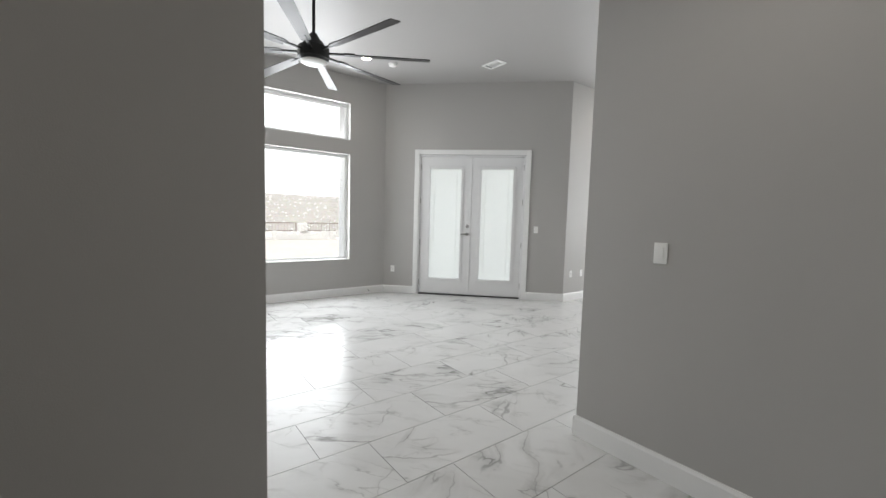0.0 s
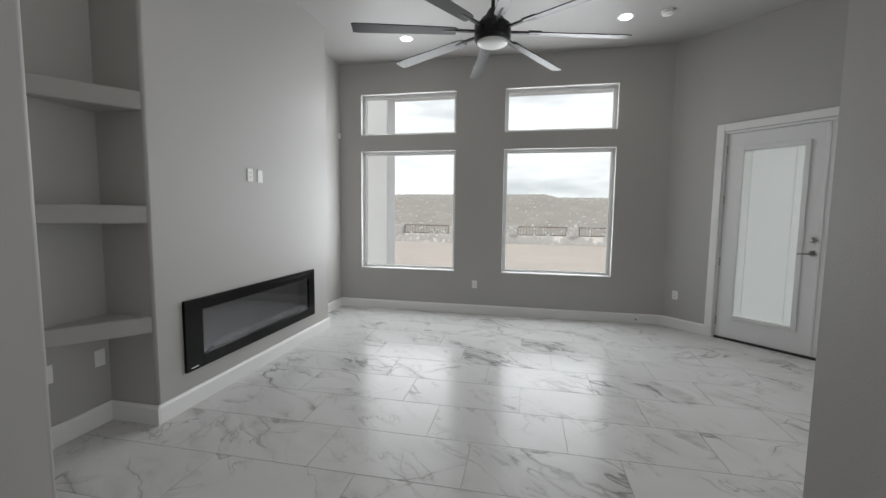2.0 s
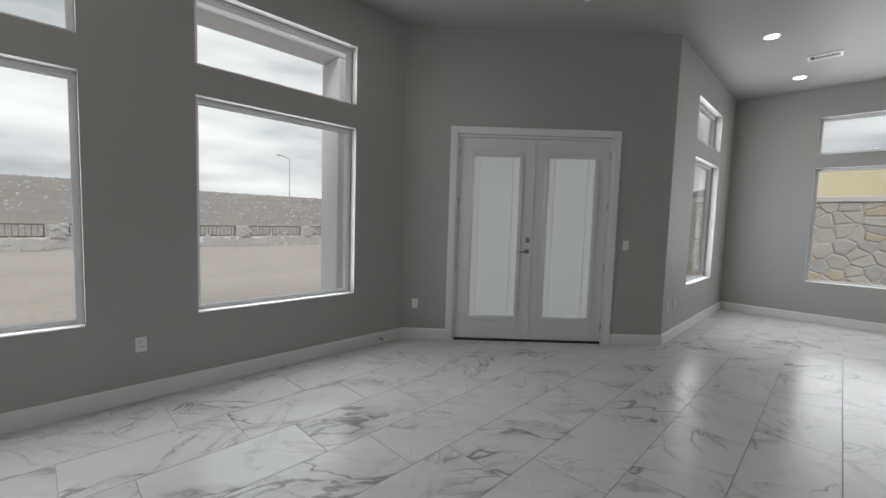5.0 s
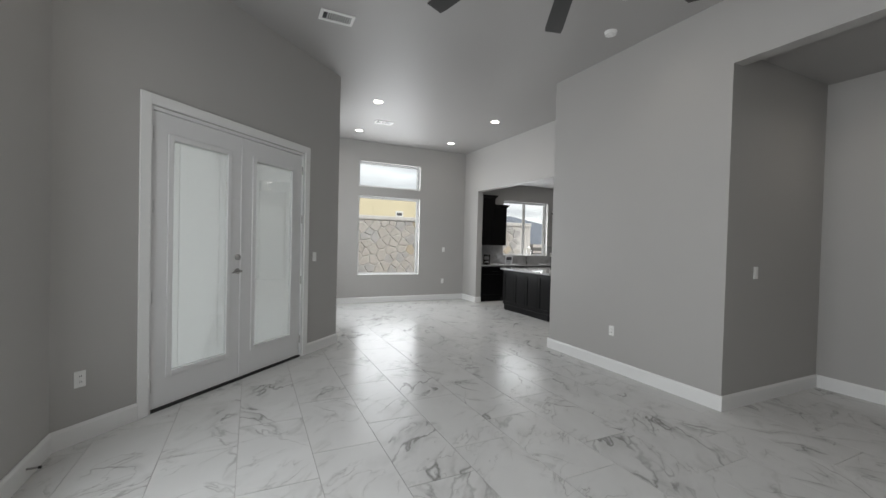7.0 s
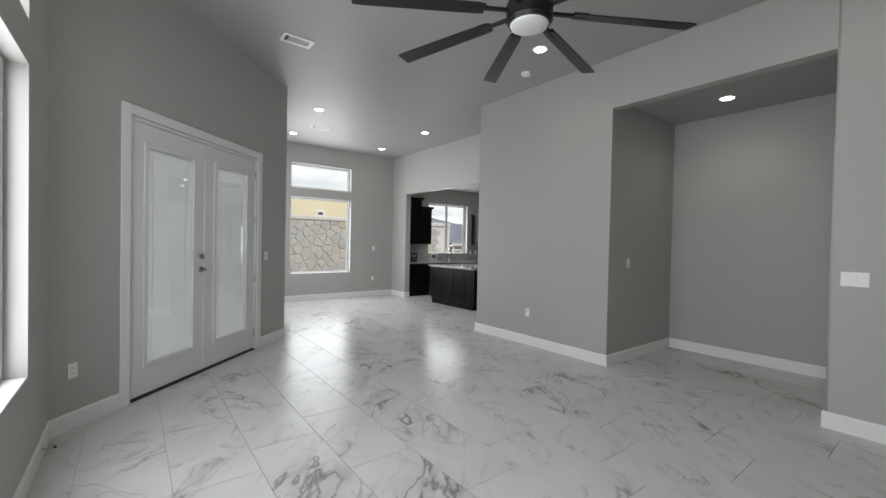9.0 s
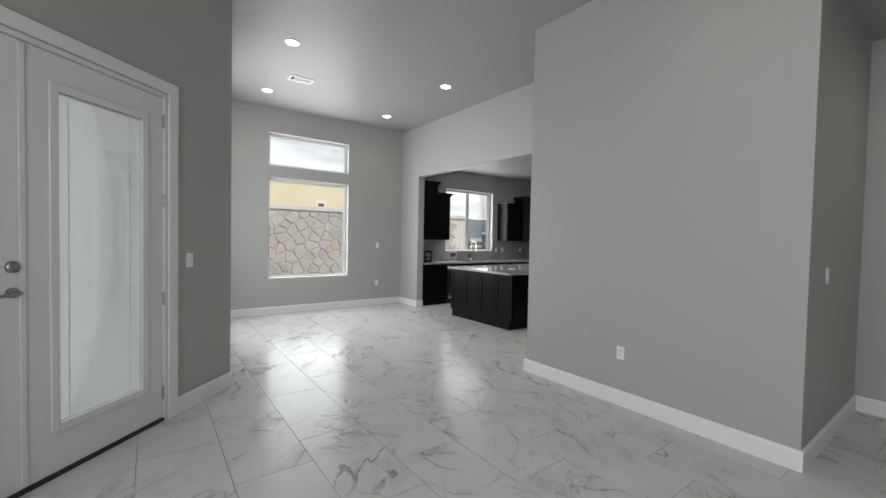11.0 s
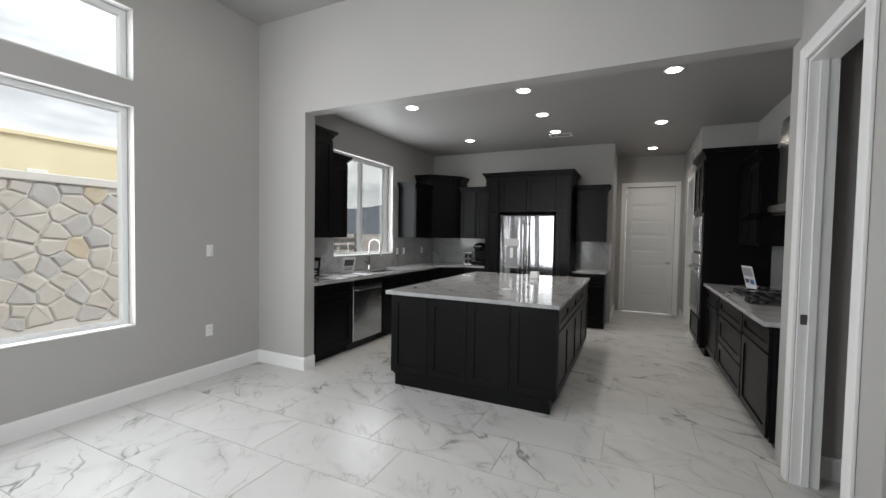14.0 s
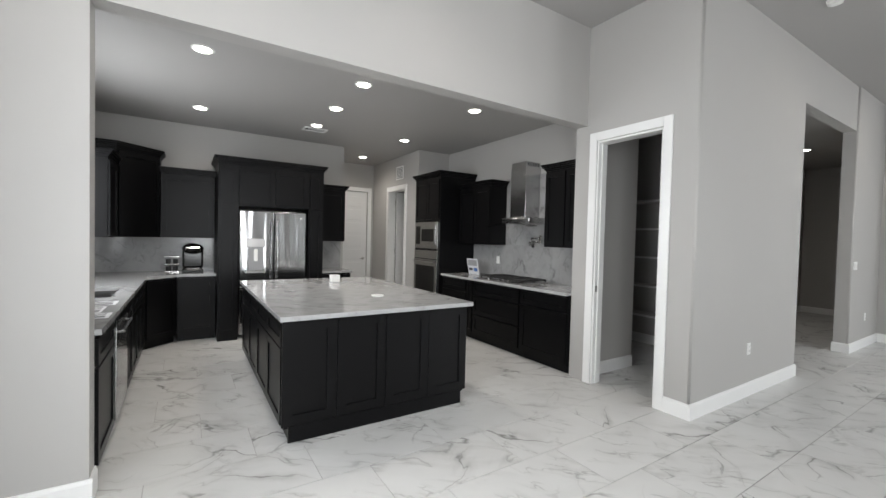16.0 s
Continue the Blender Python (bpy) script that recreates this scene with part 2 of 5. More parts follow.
def box(bm, x0, x1, y0, y1, z0, z1, bevel=0.0, m=None):
    vs = [bm.verts.new((x, y, z)) for x in (x0, x1) for y in (y0, y1) for z in (z0, z1)]
    fs = [bm.faces.new([vs[i] for i in q]) for q in ((0, 1, 3, 2), (4, 6, 7, 5), (0, 4, 5, 1), (2, 3, 7, 6), (0, 2, 6, 4), (1, 5, 7, 3))]
    if bevel:
        edges = list({e for fc in fs for e in fc.edges})
        r = bmesh.ops.bevel(bm, geom=edges, offset=bevel, segments=2, affect="EDGES", profile=0.5)
        vs = list({v for fc in r["faces"] for v in fc.verts} | {v for v in vs if v.is_valid})
    if m:
        bmesh.ops.transform(bm, matrix=m, verts=vs)
    return bm


def B(*a, **k):
    return box(bmesh.new(), *a, **k)


def cyl(bm, p, q, r, r2=None, n=20):
    p, q = Vector(p), Vector(q)
    m = Matrix.Translation((p + q) / 2) @ (q - p).to_track_quat("Z", "Y").to_matrix().to_4x4()
    bmesh.ops.create_cone(bm, cap_ends=True, segments=n, radius1=r, radius2=r if r2 is None else r2, depth=(q - p).length, matrix=m)
    return bm


def tube(bm, pts, r, n=10):
    for a, b in zip(pts, pts[1:]):
        cyl(bm, a, b, r, n=n)
    for p in pts[1:-1]:
        bmesh.ops.create_uvsphere(bm, u_segments=n, v_segments=6, radius=r, matrix=Matrix.Translation(p))
    return bm


def prism(pts, z0, z1):
    bm = bmesh.new()
    lo, hi = [bm.verts.new((x, y, z0)) for x, y in pts], [bm.verts.new((x, y, z1)) for x, y in pts]
    bm.faces.new(lo)
    bm.faces.new(hi)
    for i in range(len(pts)):
        j = (i + 1) % len(pts)
        bm.faces.new((lo[i], lo[j], hi[j], hi[i]))
    return bm


def wall_mesh(a0, a1, t0, t1, z0, z1, holes=(), along="x"):
    """A wall along x or y from a0 to a1, t0 to t1 thick, with real openings (a, a, z, z)."""
    bm = bmesh.new()
    xs = sorted({a0, a1, *[h[0] for h in holes], *[h[1] for h in holes]})
    for p, q in zip(xs, xs[1:]):
        cut = sorted((h[2], h[3]) for h in holes if h[0] < (p + q) / 2 < h[1])
        z = z0
        for lo, hi in cut + [(z1, z1)]:
            if lo > z + 1e-6:
                if along == "x":
                    box(bm, p, q, t0, t1, z, lo)
                else:
                    box(bm, t0, t1, p, q, z, lo)
            z = max(z, hi)
    return bm


def rounded(bm, corners, r=0.02):
    """Bullnose on the upright edges that stand at the given corners."""
    es = [e for e in bm.edges if all(any(abs(v.co.x - x) + abs(v.co.y - y) < 1e-4 for x, y in corners) for v in e.verts) and abs(e.verts[0].co.z - e.verts[1].co.z) > 1e-3]
    for fc in bmesh.ops.bevel(bm, geom=es, offset=r, segments=5, affect="EDGES", profile=0.5)["faces"]:
        fc.smooth = True
    return bm


def wall(name, *a, corners=(), **k):
    return setting(name, rounded(wall_mesh(*a, **k), corners) if corners else wall_mesh(*a, **k), PAINT, "greige painted drywall wall, smooth and clean", "wall")


# ---- plan ----
H, HK, HH = 3.74, 3.07, 3.25
YN, XE, YD, XW = 5.80, 8.975, 3.52, -1.50
YK0, YK1 = -0.52, -0.376
DIAG = pose(3.24, 5.80, 0, 0, 0, -45.2)
LO, UP = (0.63, 2.43), (2.67, 3.28)
N_WIN = ((-1.15, 0.33), (1.04, 2.56))
holes_n = [(a, b, *z) for a, b in N_WIN for z in (LO, UP)]
wall("wall_north", XW - 0.15, 3.32, YN, YN + 0.17, 0, H, holes_n)
dm = wall_mesh(0, 3.23, 0, 0.17, 0, H, [(0.63, 2.51, 0, 2.51)])
dw = setting("wall_door", dm, PAINT, "greige painted wall set at an angle around the french doors", "wall")
dw.matrix_basis = DIAG
DN, DE, KW = (6.55, 8.02), (0.87, 2.39), (-3.06, -1.55)
wall("wall_dining_north", 5.515, XE + 0.17, YD, YD + 0.17, 0, H, [(*DN, 0.65, 2.47), (*DN, 2.70, 3.29)])
wall("wall_dining_east", YK1 - 0.144, YD, XE, XE + 0.17, 0, H, [(*DE, 0.645, 2.49), (*DE, 2.70, 3.29)], along="y")
wall("wall_kitchen_east", -4.75, YK0, 8.92, 9.145, 0, H, [(*KW, 1.135, 2.62)], along="y")
wall("wall_kitchen_north", 4.27, XE, YK0, YK1, 0, H, [(4.27, 8.295, 0, 2.715)])
wall("wall_kitchen_south", 5.5, 8.92, -4.75, -4.60, 0, H)
wall("wall_passage_east", -6.2, -4.75, 5.5, 5.65, 0, H, along="y")
wall("wall_passage_south", 3.0, 5.5, -6.2, -6.05, 0, H, [(4.47, 5.32, 0, 2.47)])
wall("wall_passage_west", -6.05, -3.96, 4.18, 4.33, 0, H, [(-5.22, -4.48, 0, 2.43)], along="y")
wall("wall_kitchen_west", -3.96, -0.52, 3.53, 3.68, 0, H, along="y")
wall("wall_tower_return", 3.53, 4.18, -4.11, -3.96, 0, H)
wall("wall_pantry_east", -0.52, 0.745, 4.13, 4.27, 0, H, [(-0.245, 0.445, 0, 2.53)], along="y", corners=[(4.27, 0.745)])
wall("wall_pantry_south", 3.30, 4.13, -0.52, -0.40, 0, H)
wall("wall_pantry_inner", -1.65, -0.52, 3.30, 3.42, 0, H, along="y")
wall("wall_pantry_back", 2.06, 3.30, -1.65, -1.53, 0, H)
wall("wall_great_south", 1.92, 4.13, 0.605, 0.745, 0, H)
wall("wall_hall_east", -0.95, 0.605, 1.92, 2.06, 0, H, along="y")
wall("wall_pantry_west", -1.65, -0.95, 1.92, 2.06, 0, H, along="y")
wall("wall_hall_south", -4.3, 1.92, -1.09, -0.95, 0, H)
YL = 0.765
wall("wall_living_south", -4.3, -0.04, 0.605, YL, 0, H, corners=[(-0.04, YL)])
setting("wall_hall_header", B(-0.04, 1.92, 0.605, 0.745, 3.13, H), PAINT, "painted drywall header over the hall opening", "wall")
wall("wall_hall_west", -0.95, 0.605, -4.3, -4.15, 0, H, along="y")
wall("wall_west", 0.745, YN, XW - 0.15, XW, 0, H, along="y")
wall("wall_fireplace", 2.10, 4.60, XW, -1.11, 0, H, [(2.44, 4.12, 0.32, 0.76)], along="y", corners=[(-1.11, 2.10), (-1.11, 4.60)])
wall("wall_closet_back", -6.05, -4.11, 3.0, 3.12, 0, H, along="y")

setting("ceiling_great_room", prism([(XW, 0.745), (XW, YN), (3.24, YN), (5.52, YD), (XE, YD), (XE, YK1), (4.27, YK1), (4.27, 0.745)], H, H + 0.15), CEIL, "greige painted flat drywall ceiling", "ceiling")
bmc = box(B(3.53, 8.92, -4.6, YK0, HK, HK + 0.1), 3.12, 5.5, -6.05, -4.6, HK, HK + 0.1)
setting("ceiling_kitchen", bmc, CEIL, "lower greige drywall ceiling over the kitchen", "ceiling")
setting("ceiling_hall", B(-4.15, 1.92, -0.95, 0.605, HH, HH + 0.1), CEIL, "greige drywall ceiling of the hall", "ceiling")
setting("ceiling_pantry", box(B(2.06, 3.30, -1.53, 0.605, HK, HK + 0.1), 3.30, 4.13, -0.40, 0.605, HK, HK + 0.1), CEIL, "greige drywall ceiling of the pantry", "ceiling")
setting("roof", box(B(-4.6, 9.4, -6.5, 3.6, H + 0.16, H + 0.4), -1.8, 5.6, 3.6, 6.1, H + 0.16, H + 0.4), STUCCO, "plain flat roof slab", "roof")
fl = box(B(-4.3, 9.145, -6.2, 3.6, -0.12, -0.004), -1.65, 5.6, 3.6, 5.97, -0.12, -0.004)
floor = setting("floor", fl, GROUT, "marble-look porcelain tile floor, grey grout, satin polish", "floor")


# ---- baseboards ----
def baseboard(p, q, h=0.135, t=0.016):
    """From p to q, the room on the left of the way."""
    p, q = Vector((*p, 0)), Vector((*q, 0))
    L, a = (q - p).length, math.degrees(math.atan2(q.y - p.y, q.x - p.x))
    bm = bmesh.new()
    prof = [(0.0005, 0), (t, 0), (t, h - 0.02), (t * 0.55, h - 0.006), (t * 0.5, h), (0.0005, h)]
    r0, r1 = [bm.verts.new((0, y, z)) for y, z in prof], [bm.verts.new((L, y, z)) for y, z in prof]
    bm.faces.new(r0)
    bm.faces.new(r1)
    for i in range(6):
        j = (i + 1) % 6
        bm.faces.new((r0[i], r0[j], r1[j], r1[i]))
    ob = setting("baseboard", bm, TRIM, "white painted baseboard along the wall", "baseboard")
    ob.matrix_basis = pose(p.x, p.y, 0, 0, 0, a)


c45, s45 = math.cos(radians(45.2)), math.sin(radians(45.2))
dg = lambda u: (3.24 + u * c45, 5.80 - u * s45)
for n, (p, q) in enumerate((((3.24, YN), (XW, YN)), ((XW, YN), (XW, 4.60)), ((XW, 4.60), (-1.094, 4.60)), ((-1.11, 4.60), (-1.11, 2.10)),
             ((-1.094, 2.10), (XW, 2.10)), ((XW, 2.10), (XW, YL)), ((XW, YL), (-0.024, YL)), ((-0.04, YL), (-0.04, 0.605)), ((-0.024, 0.605), (-4.15, 0.605)),
             (dg(0.55), dg(0)), (dg(3.236), dg(2.59)), ((XE, YD), (5.52, YD)), ((XE, YK1), (XE, YD)), ((8.279, YK1), (XE, YK1)), ((8.295, YK0), (8.295, YK1)),
             ((4.27, 0.745), (4.27, 0.53)), ((1.904, 0.745), (4.286, 0.745)), ((1.92, -0.95), (1.92, 0.745)), ((-4.15, -0.95), (1.92, -0.95)),
             ((-4.15, 0.605), (-4.15, -0.95)), ((5.5, -6.05), (5.5, -4.6)), ((4.33, -3.96), (4.33, -4.40)), ((4.33, -5.30), (4.33, -6.05)),
             ((3.30, -0.40), (4.13, -0.40)), ((2.06, 0.605), (2.06, -1.53)), ((2.06, -1.53), (3.10, -1.53)))):
    baseboard(p, q, 0.135 + 0.0007 * (n % 3), 0.016 + 0.0006 * (n % 2))


# ---- windows ----
def window(name, m, w, z0, z1, slider=False):
    """White vinyl window in an opening of width w; its own x runs along the wall and y outwards."""
    ob = thing(name, m, "white vinyl framed fixed window with clear glass" if not slider else "white vinyl sliding kitchen window over the sink", "window", kind="structure")
    fr = bmesh.new()
    f = 0.045
    for a in ((0, f, z0, z1), (w - f, w, z0, z1), (f, w - f, z0, z0 + f), (f, w - f, z1 - f, z1)):
        box(fr, a[0], a[1], 0.10, 0.165, a[2], a[3], 0.004)
    part("window_frame", fr, VINYL, ob)
    sl = bmesh.new()
    box(sl, 0.003, w - 0.003, 0.0, 0.10, z0 + 0.001, z0 + 0.014, 0.004)
    part("window_sill", sl, TRIM, ob, "white painted sill")
    spans = [(f, w - f)]
    if slider:
        c = w * 0.5
        mb = bmesh.new()
        box(mb, c - 0.03, c + 0.03, 0.095, 0.15, z0 + f, z1 - f, 0.004)
        part("mullion", mb, VINYL, ob)
        spans = [(f, c - 0.03), (c + 0.03, w - f)]
    for a, b in spans:
        g = part("pane", B(a - 0.005, b + 0.005, 0.128, 0.134, z0 + f - 0.005, z1 - f + 0.005), GLASS, ob)
        g.visible_shadow = False
    return ob


k = 0
for a, b in N_WIN:
    for z in (LO, UP):
        k += 1
        window("window_%d" % k, pose(a, YN, 0), b - a, *z)
for z in ((0.65, 2.47), (2.70, 3.29)):
    k += 1
    window("window_%d" % k, pose(DN[0], YD, 0), DN[1] - DN[0], *z)
for z in ((0.645, 2.49), (2.70, 3.29)):
    k += 1
    window("window_%d" % k, pose(XE, DE[1], 0, 0, 0, -90), DE[1] - DE[0], *z)
window("window_%d" % (k + 1), pose(8.92, KW[1], 0, 0, 0, -90), KW[1] - KW[0], 1.135, 2.62, True)


# ---- french doors ----
def casing(ob, u0, u1, top, w=0.085, y0=-0.018, y1=0.0):
    for nm, a in (("casing_side", (u0, u0 + w, 0, top)), ("casing_side", (u1 - w, u1, 0, top)), ("casing_head", (u0 + w, u1 - w, top - w, top))):
        bm = B(a[0], a[1], y0, y1 - 0.001, a[2], a[3], 0.004)
        part(nm, bm, TRIM, ob, "white flat casing")


fd = thing("door_1", DIAG, "closed white french double doors with built-in blinds and nickel hardware", "door", kind="structure")
casing(fd, 0.55, 2.59, 2.60)
part("jamb", box(box(B(0.632, 0.66, 0.001, 0.16, 0, 2.508), 2.48, 2.508, 0.001, 0.16, 0, 2.508), 0.66, 2.48, 0.001, 0.16, 2.48, 2.508), DOORW, fd)
part("threshold", B(0.66, 2.48, 0.0, 0.16, 0.0, 0.022, 0.004), DARK, fd, "dark bronze threshold")
for i, (a, b) in enumerate(((0.664, 1.568), (1.572, 2.476))):
    lf = bmesh.new()
    s0, s1, g0, g1 = a + 0.165, b - 0.165, 0.30, 2.28
    for q in ((a, s0, 0.026, 2.476), (s1, b, 0.026, 2.476), (s0, s1, 0.026, g0), (s0, s1, g1, 2.476)):
        box(lf, q[0], q[1], 0.02, 0.064, q[2], q[3])
    leaf = part("door_leaf", lf, DOORW, fd)
    mo = bmesh.new()
    for q in ((s0 - 0.035, s0 + 0.012, g0 - 0.035, g1 + 0.035), (s1 - 0.012, s1 + 0.035, g0 - 0.035, g1 + 0.035), (s0 + 0.012, s1 - 0.012, g0 - 0.035, g0 + 0.012), (s0 + 0.012, s1 - 0.012, g1 - 0.012, g1 + 0.035)):
        box(mo, q[0], q[1], 0.007, 0.0195, q[2], q[3], 0.004)
    part("glazing_bead", mo, DOORW, leaf)
    for y in (0.032, 0.056):
        g = part("pane", B(s0, s1, y, y + 0.003, g0, g1), BGLASS, leaf)
        g.visible_shadow = False
    vs, fs = [], []
    for n in range(150):
        z = g0 + 0.012 + n * (g1 - g0 - 0.02) / 150
        o = len(vs)
        vs += [(s0 + 0.004, 0.0395, z + 0.0175), (s1 - 0.004, 0.0395, z + 0.0175), (s1 - 0.004, 0.0505, z), (s0 + 0.004, 0.0505, z)]
        fs.append((o, o + 1, o + 2, o + 3))
    me = bpy.data.meshes.new("blind_slats")
    me.from_pydata(vs, [], fs)
    me.materials.append(BLIND)
    tagged(part("blind_slats", me, BLIND, leaf, "white mini blind slats between the panes"), kind="stuff")
    for cx in (s0 + 0.085, s1 - 0.085):
        part("blind_cord", B(cx - 0.0025, cx + 0.0025, 0.0365, 0.0385, g0 + 0.01, g1), PLATE, leaf)
    part("blind_slider", B(s1 - 0.022, s1 - 0.004, 0.026, 0.0315, 1.92, 2.0, 0.002), PLATE, leaf, "white blind tilt slider")
    part("head_rail", B(s0 + 0.003, s1 - 0.003, 0.0365, 0.0525, g1 - 0.018, g1 - 0.001), PLATE, leaf)
    hx = 0.655 if i == 0 else 2.485
    for hz in (0.22, 0.95, 1.70, 2.30):
        part("hinge", cyl(bmesh.new(), (hx + (0.006 if i == 0 else -0.006), 0.012, hz - 0.05), (hx + (0.006 if i == 0 else -0.006), 0.012, hz + 0.05), 0.009), NICKEL, fd, "satin nickel hinge")
    if i == 0:
        part("deadbolt", cyl(bmesh.new(), (1.52, 0.0, 1.26), (1.52, 0.02, 1.26), 0.03), NICKEL, leaf, "round nickel deadbolt", True)
        hb = cyl(bmesh.new(), (1.52, 0.005, 1.12), (1.52, 0.02, 1.12), 0.029)
        cyl(hb, (1.52, -0.045, 1.12), (1.52, 0.01, 1.12), 0.011)
        tube(hb, [(1.52, -0.045, 1.12), (1.46, -0.05, 1.118), (1.41, -0.045, 1.112)], 0.009)
        part("door_handle", hb, NICKEL, leaf, "satin nickel lever handle")
part("astragal", B(1.555, 1.585, 0.012, 0.0195, 0.03, 2.47, 0.003), DOORW, fd)

# pantry opening
pd = thing("door_2", pose(4.27, -0.33, 0, 0, 0, 90), "white cased pantry doorway standing open", "door", kind="structure")
casing(pd, 0.0, 0.86, 2.62)
part("jamb", box(box(B(0.085, 0.103, 0.002, 0.138, 0, 2.529), 0.757, 0.775, 0.002, 0.138, 0, 2.529), 0.103, 0.757, 0.002, 0.138, 2.511, 2.529), TRIM, pd)
part("door_stop", box(B(0.103, 0.114, 0.05, 0.085, 0, 2.511), 0.746, 0.757, 0.05, 0.085, 0, 2.511), TRIM, pd)
part("strike_plate", B(0.103, 0.105, 0.012, 0.045, 0.97, 1.03), NICKEL, pd, "dark nickel strike plate")

# panelled door at the end of the passage
hd = thing("door_3", pose(4.38, -6.05, 0, 0, 0, 0), "closed white eight-panel interior door with nickel knob", "door", kind="structure")
casing(hd, 0.0, 1.03, 2.56, y0=0.001, y1=0.02)
lf = B(0.095, 0.935, -0.055, -0.02, 0.01, 2.465)
leaf = part("door_leaf", lf, DOORW, hd)
for n in range(8):
    z = 0.12 + n * 0.288
    part("panel", B(0.20, 0.83, -0.022, -0.012, z, z + 0.225, 0.006), DOORW, leaf)
part("door_knob", tube(cyl(bmesh.new(), (0.17, -0.02, 1.0), (0.17, -0.005, 1.0), 0.028), [(0.17, -0.02, 1.0), (0.17, 0.035, 1.0), (0.25, 0.035, 1.0)], 0.009), NICKEL, leaf, "satin nickel lever")
for hz in (0.25, 0.95, 1.65, 2.3):
    part("hinge", cyl(bmesh.new(), (0.94, -0.012, hz - 0.05), (0.94, -0.012, hz + 0.05), 0.008), NICKEL, hd)
# door standing open on the passage side
od = thing("door_4", pose(4.33, -5.30, 0, 0, 0, 90), "white side doorway with its door standing open inwards", "door", kind="structure")
casing(od, 0.0, 0.9, 2.51)
part("jamb", box(box(B(0.08, 0.096, 0.002, 0.148, 0, 2.429), 0.804, 0.82, 0.002, 0.148, 0, 2.429), 0.096, 0.804, 0.002, 0.148, 2.413, 2.429), TRIM, od)
leaf = part("door_leaf", B(0.10, 0.135, 0.16, 0.86, 0.01, 2.41, 0.003), DOORW, od)
for n in range(8):
    part("panel", B(0.135, 0.141, 0.26, 0.76, 0.12 + n * 0.28, 0.33 + n * 0.28, 0.003), DOORW, leaf)
for hz in (0.25, 1.2, 2.2):
    part("hinge", cyl(bmesh.new(), (0.103, 0.14, hz - 0.05), (0.103, 0.14, hz + 0.05), 0.008), NICKEL, od)


# ---- fireplace and shelves ----
fp = thing("fireplace", pose(-1.11, 3.27, 0.27), "long black wall-mounted electric fireplace with crystal bed", "fireplace", local=False)
ff = bmesh.new()
for a in ((2.33, 2.50, 0.275, 0.82), (4.08, 4.21, 0.275, 0.82), (2.50, 4.08, 0.275, 0.37), (2.50, 4.08, 0.725, 0.82)):
    box(ff, -1.108, -1.085, a[0], a[1], a[2], a[3], 0.003)
part("surround", ff, MATTEB, fp, "gloss black frame")
# shallow grey lining imitates the room mirrored in the glass front
fb = bmesh.new()
for a in ((-1.22, -1.21, 2.45, 4.11, 0.33, 0.75), (-1.21, -1.11, 2.45, 2.46, 0.33, 0.75), (-1.21, -1.11, 4.10, 4.11, 0.33, 0.75), (-1.21, -1.11, 2.46, 4.10, 0.325, 0.335), (-1.21, -1.11, 2.46, 4.10, 0.745, 0.755)):
    box(fb, *a)
part("firebox", fb, GREYBED, fp, "firebox lining, grey in place of the room's reflection in the glass")
part("glass_front", B(-1.098, -1.094, 2.495, 4.085, 0.365, 0.73), DGLASS, fp, "dark glass front").visible_shadow = False
part("heater_vent", box(B(-1.0845, -1.080, 2.62, 3.34, 0.748, 0.782, 0.002), -1.0845, -1.080, 3.40, 4.04, 0.748, 0.782, 0.002), MATTEB, fp)
part("maker_mark", B(-1.0848, -1.083, 2.37, 2.44, 0.296, 0.303), PLATE, fp, "small pale maker's mark")
rnd = random.Random(4)
cb = bmesh.new()
for i in range(240):
    bmesh.ops.create_icosphere(cb, subdivisions=1, radius=rnd.uniform(0.008, 0.02), matrix=pose(rnd.uniform(-1.20, -1.12), rnd.uniform(2.5, 4.08), rnd.uniform(0.38, 0.40), rnd.uniform(0, 90), rnd.uniform(0, 90), 0))
tagged(part("crystals", cb, CRYSTAL, fp, "clear crushed glass crystals"), kind="stuff")
part("crystal_tray", B(-1.209, -1.112, 2.47, 4.09, 0.336, 0.378), GREYBED, fp)
for z0, z1 in ((0.65, 0.765), (1.40, 1.52), (2.14, 2.26)):
    lb = prism([(-1.125, 2.099), (XW + 0.001, 2.099), (XW + 0.001, 1.60)], z0, z1)
    bmesh.ops.bevel(lb, geom=[e for e in lb.edges if any(abs(v.co.y - 2.099) > 0.01 for v in e.verts) and any(v.co.x > XW + 0.01 for v in e.verts)], offset=0.012, segments=3, affect="EDGES", profile=0.5)
    setting("shelf_ledge", lb, PAINT, "thick greige drywall corner shelf built into the niche", "shelf")

# ---- ceiling fan ----
fan = thing("ceiling_fan", pose(1.05, 3.29, H), "large black eight-blade ceiling fan with frosted light", "ceiling fan")
part("canopy", cyl(bmesh.new(), (0, 0, -0.09), (0, 0, 0), 0.055, 0.075), FANBLACK, fan, smooth=True)
part("downrod", cyl(bmesh.new(), (0, 0, -0.62), (0, 0, -0.09), 0.016), FANBLACK, fan)
mt = cyl(bmesh.new(), (0, 0, -0.66), (0, 0, -0.58), 0.075, 0.03, 32)
cyl(mt, (0, 0, -0.72), (0, 0, -0.66), 0.13, 0.09, 32)
cyl(mt, (0, 0, -0.82), (0, 0, -0.72), 0.15, 0.15, 32)
part("motor", mt, FANBLACK, fan, "black motor housing")
part("light_ring", cyl(bmesh.new(), (0, 0, -0.845), (0, 0, -0.82), 0.135, 0.145, 32), FANBLACK, fan)
lb = bmesh.new()
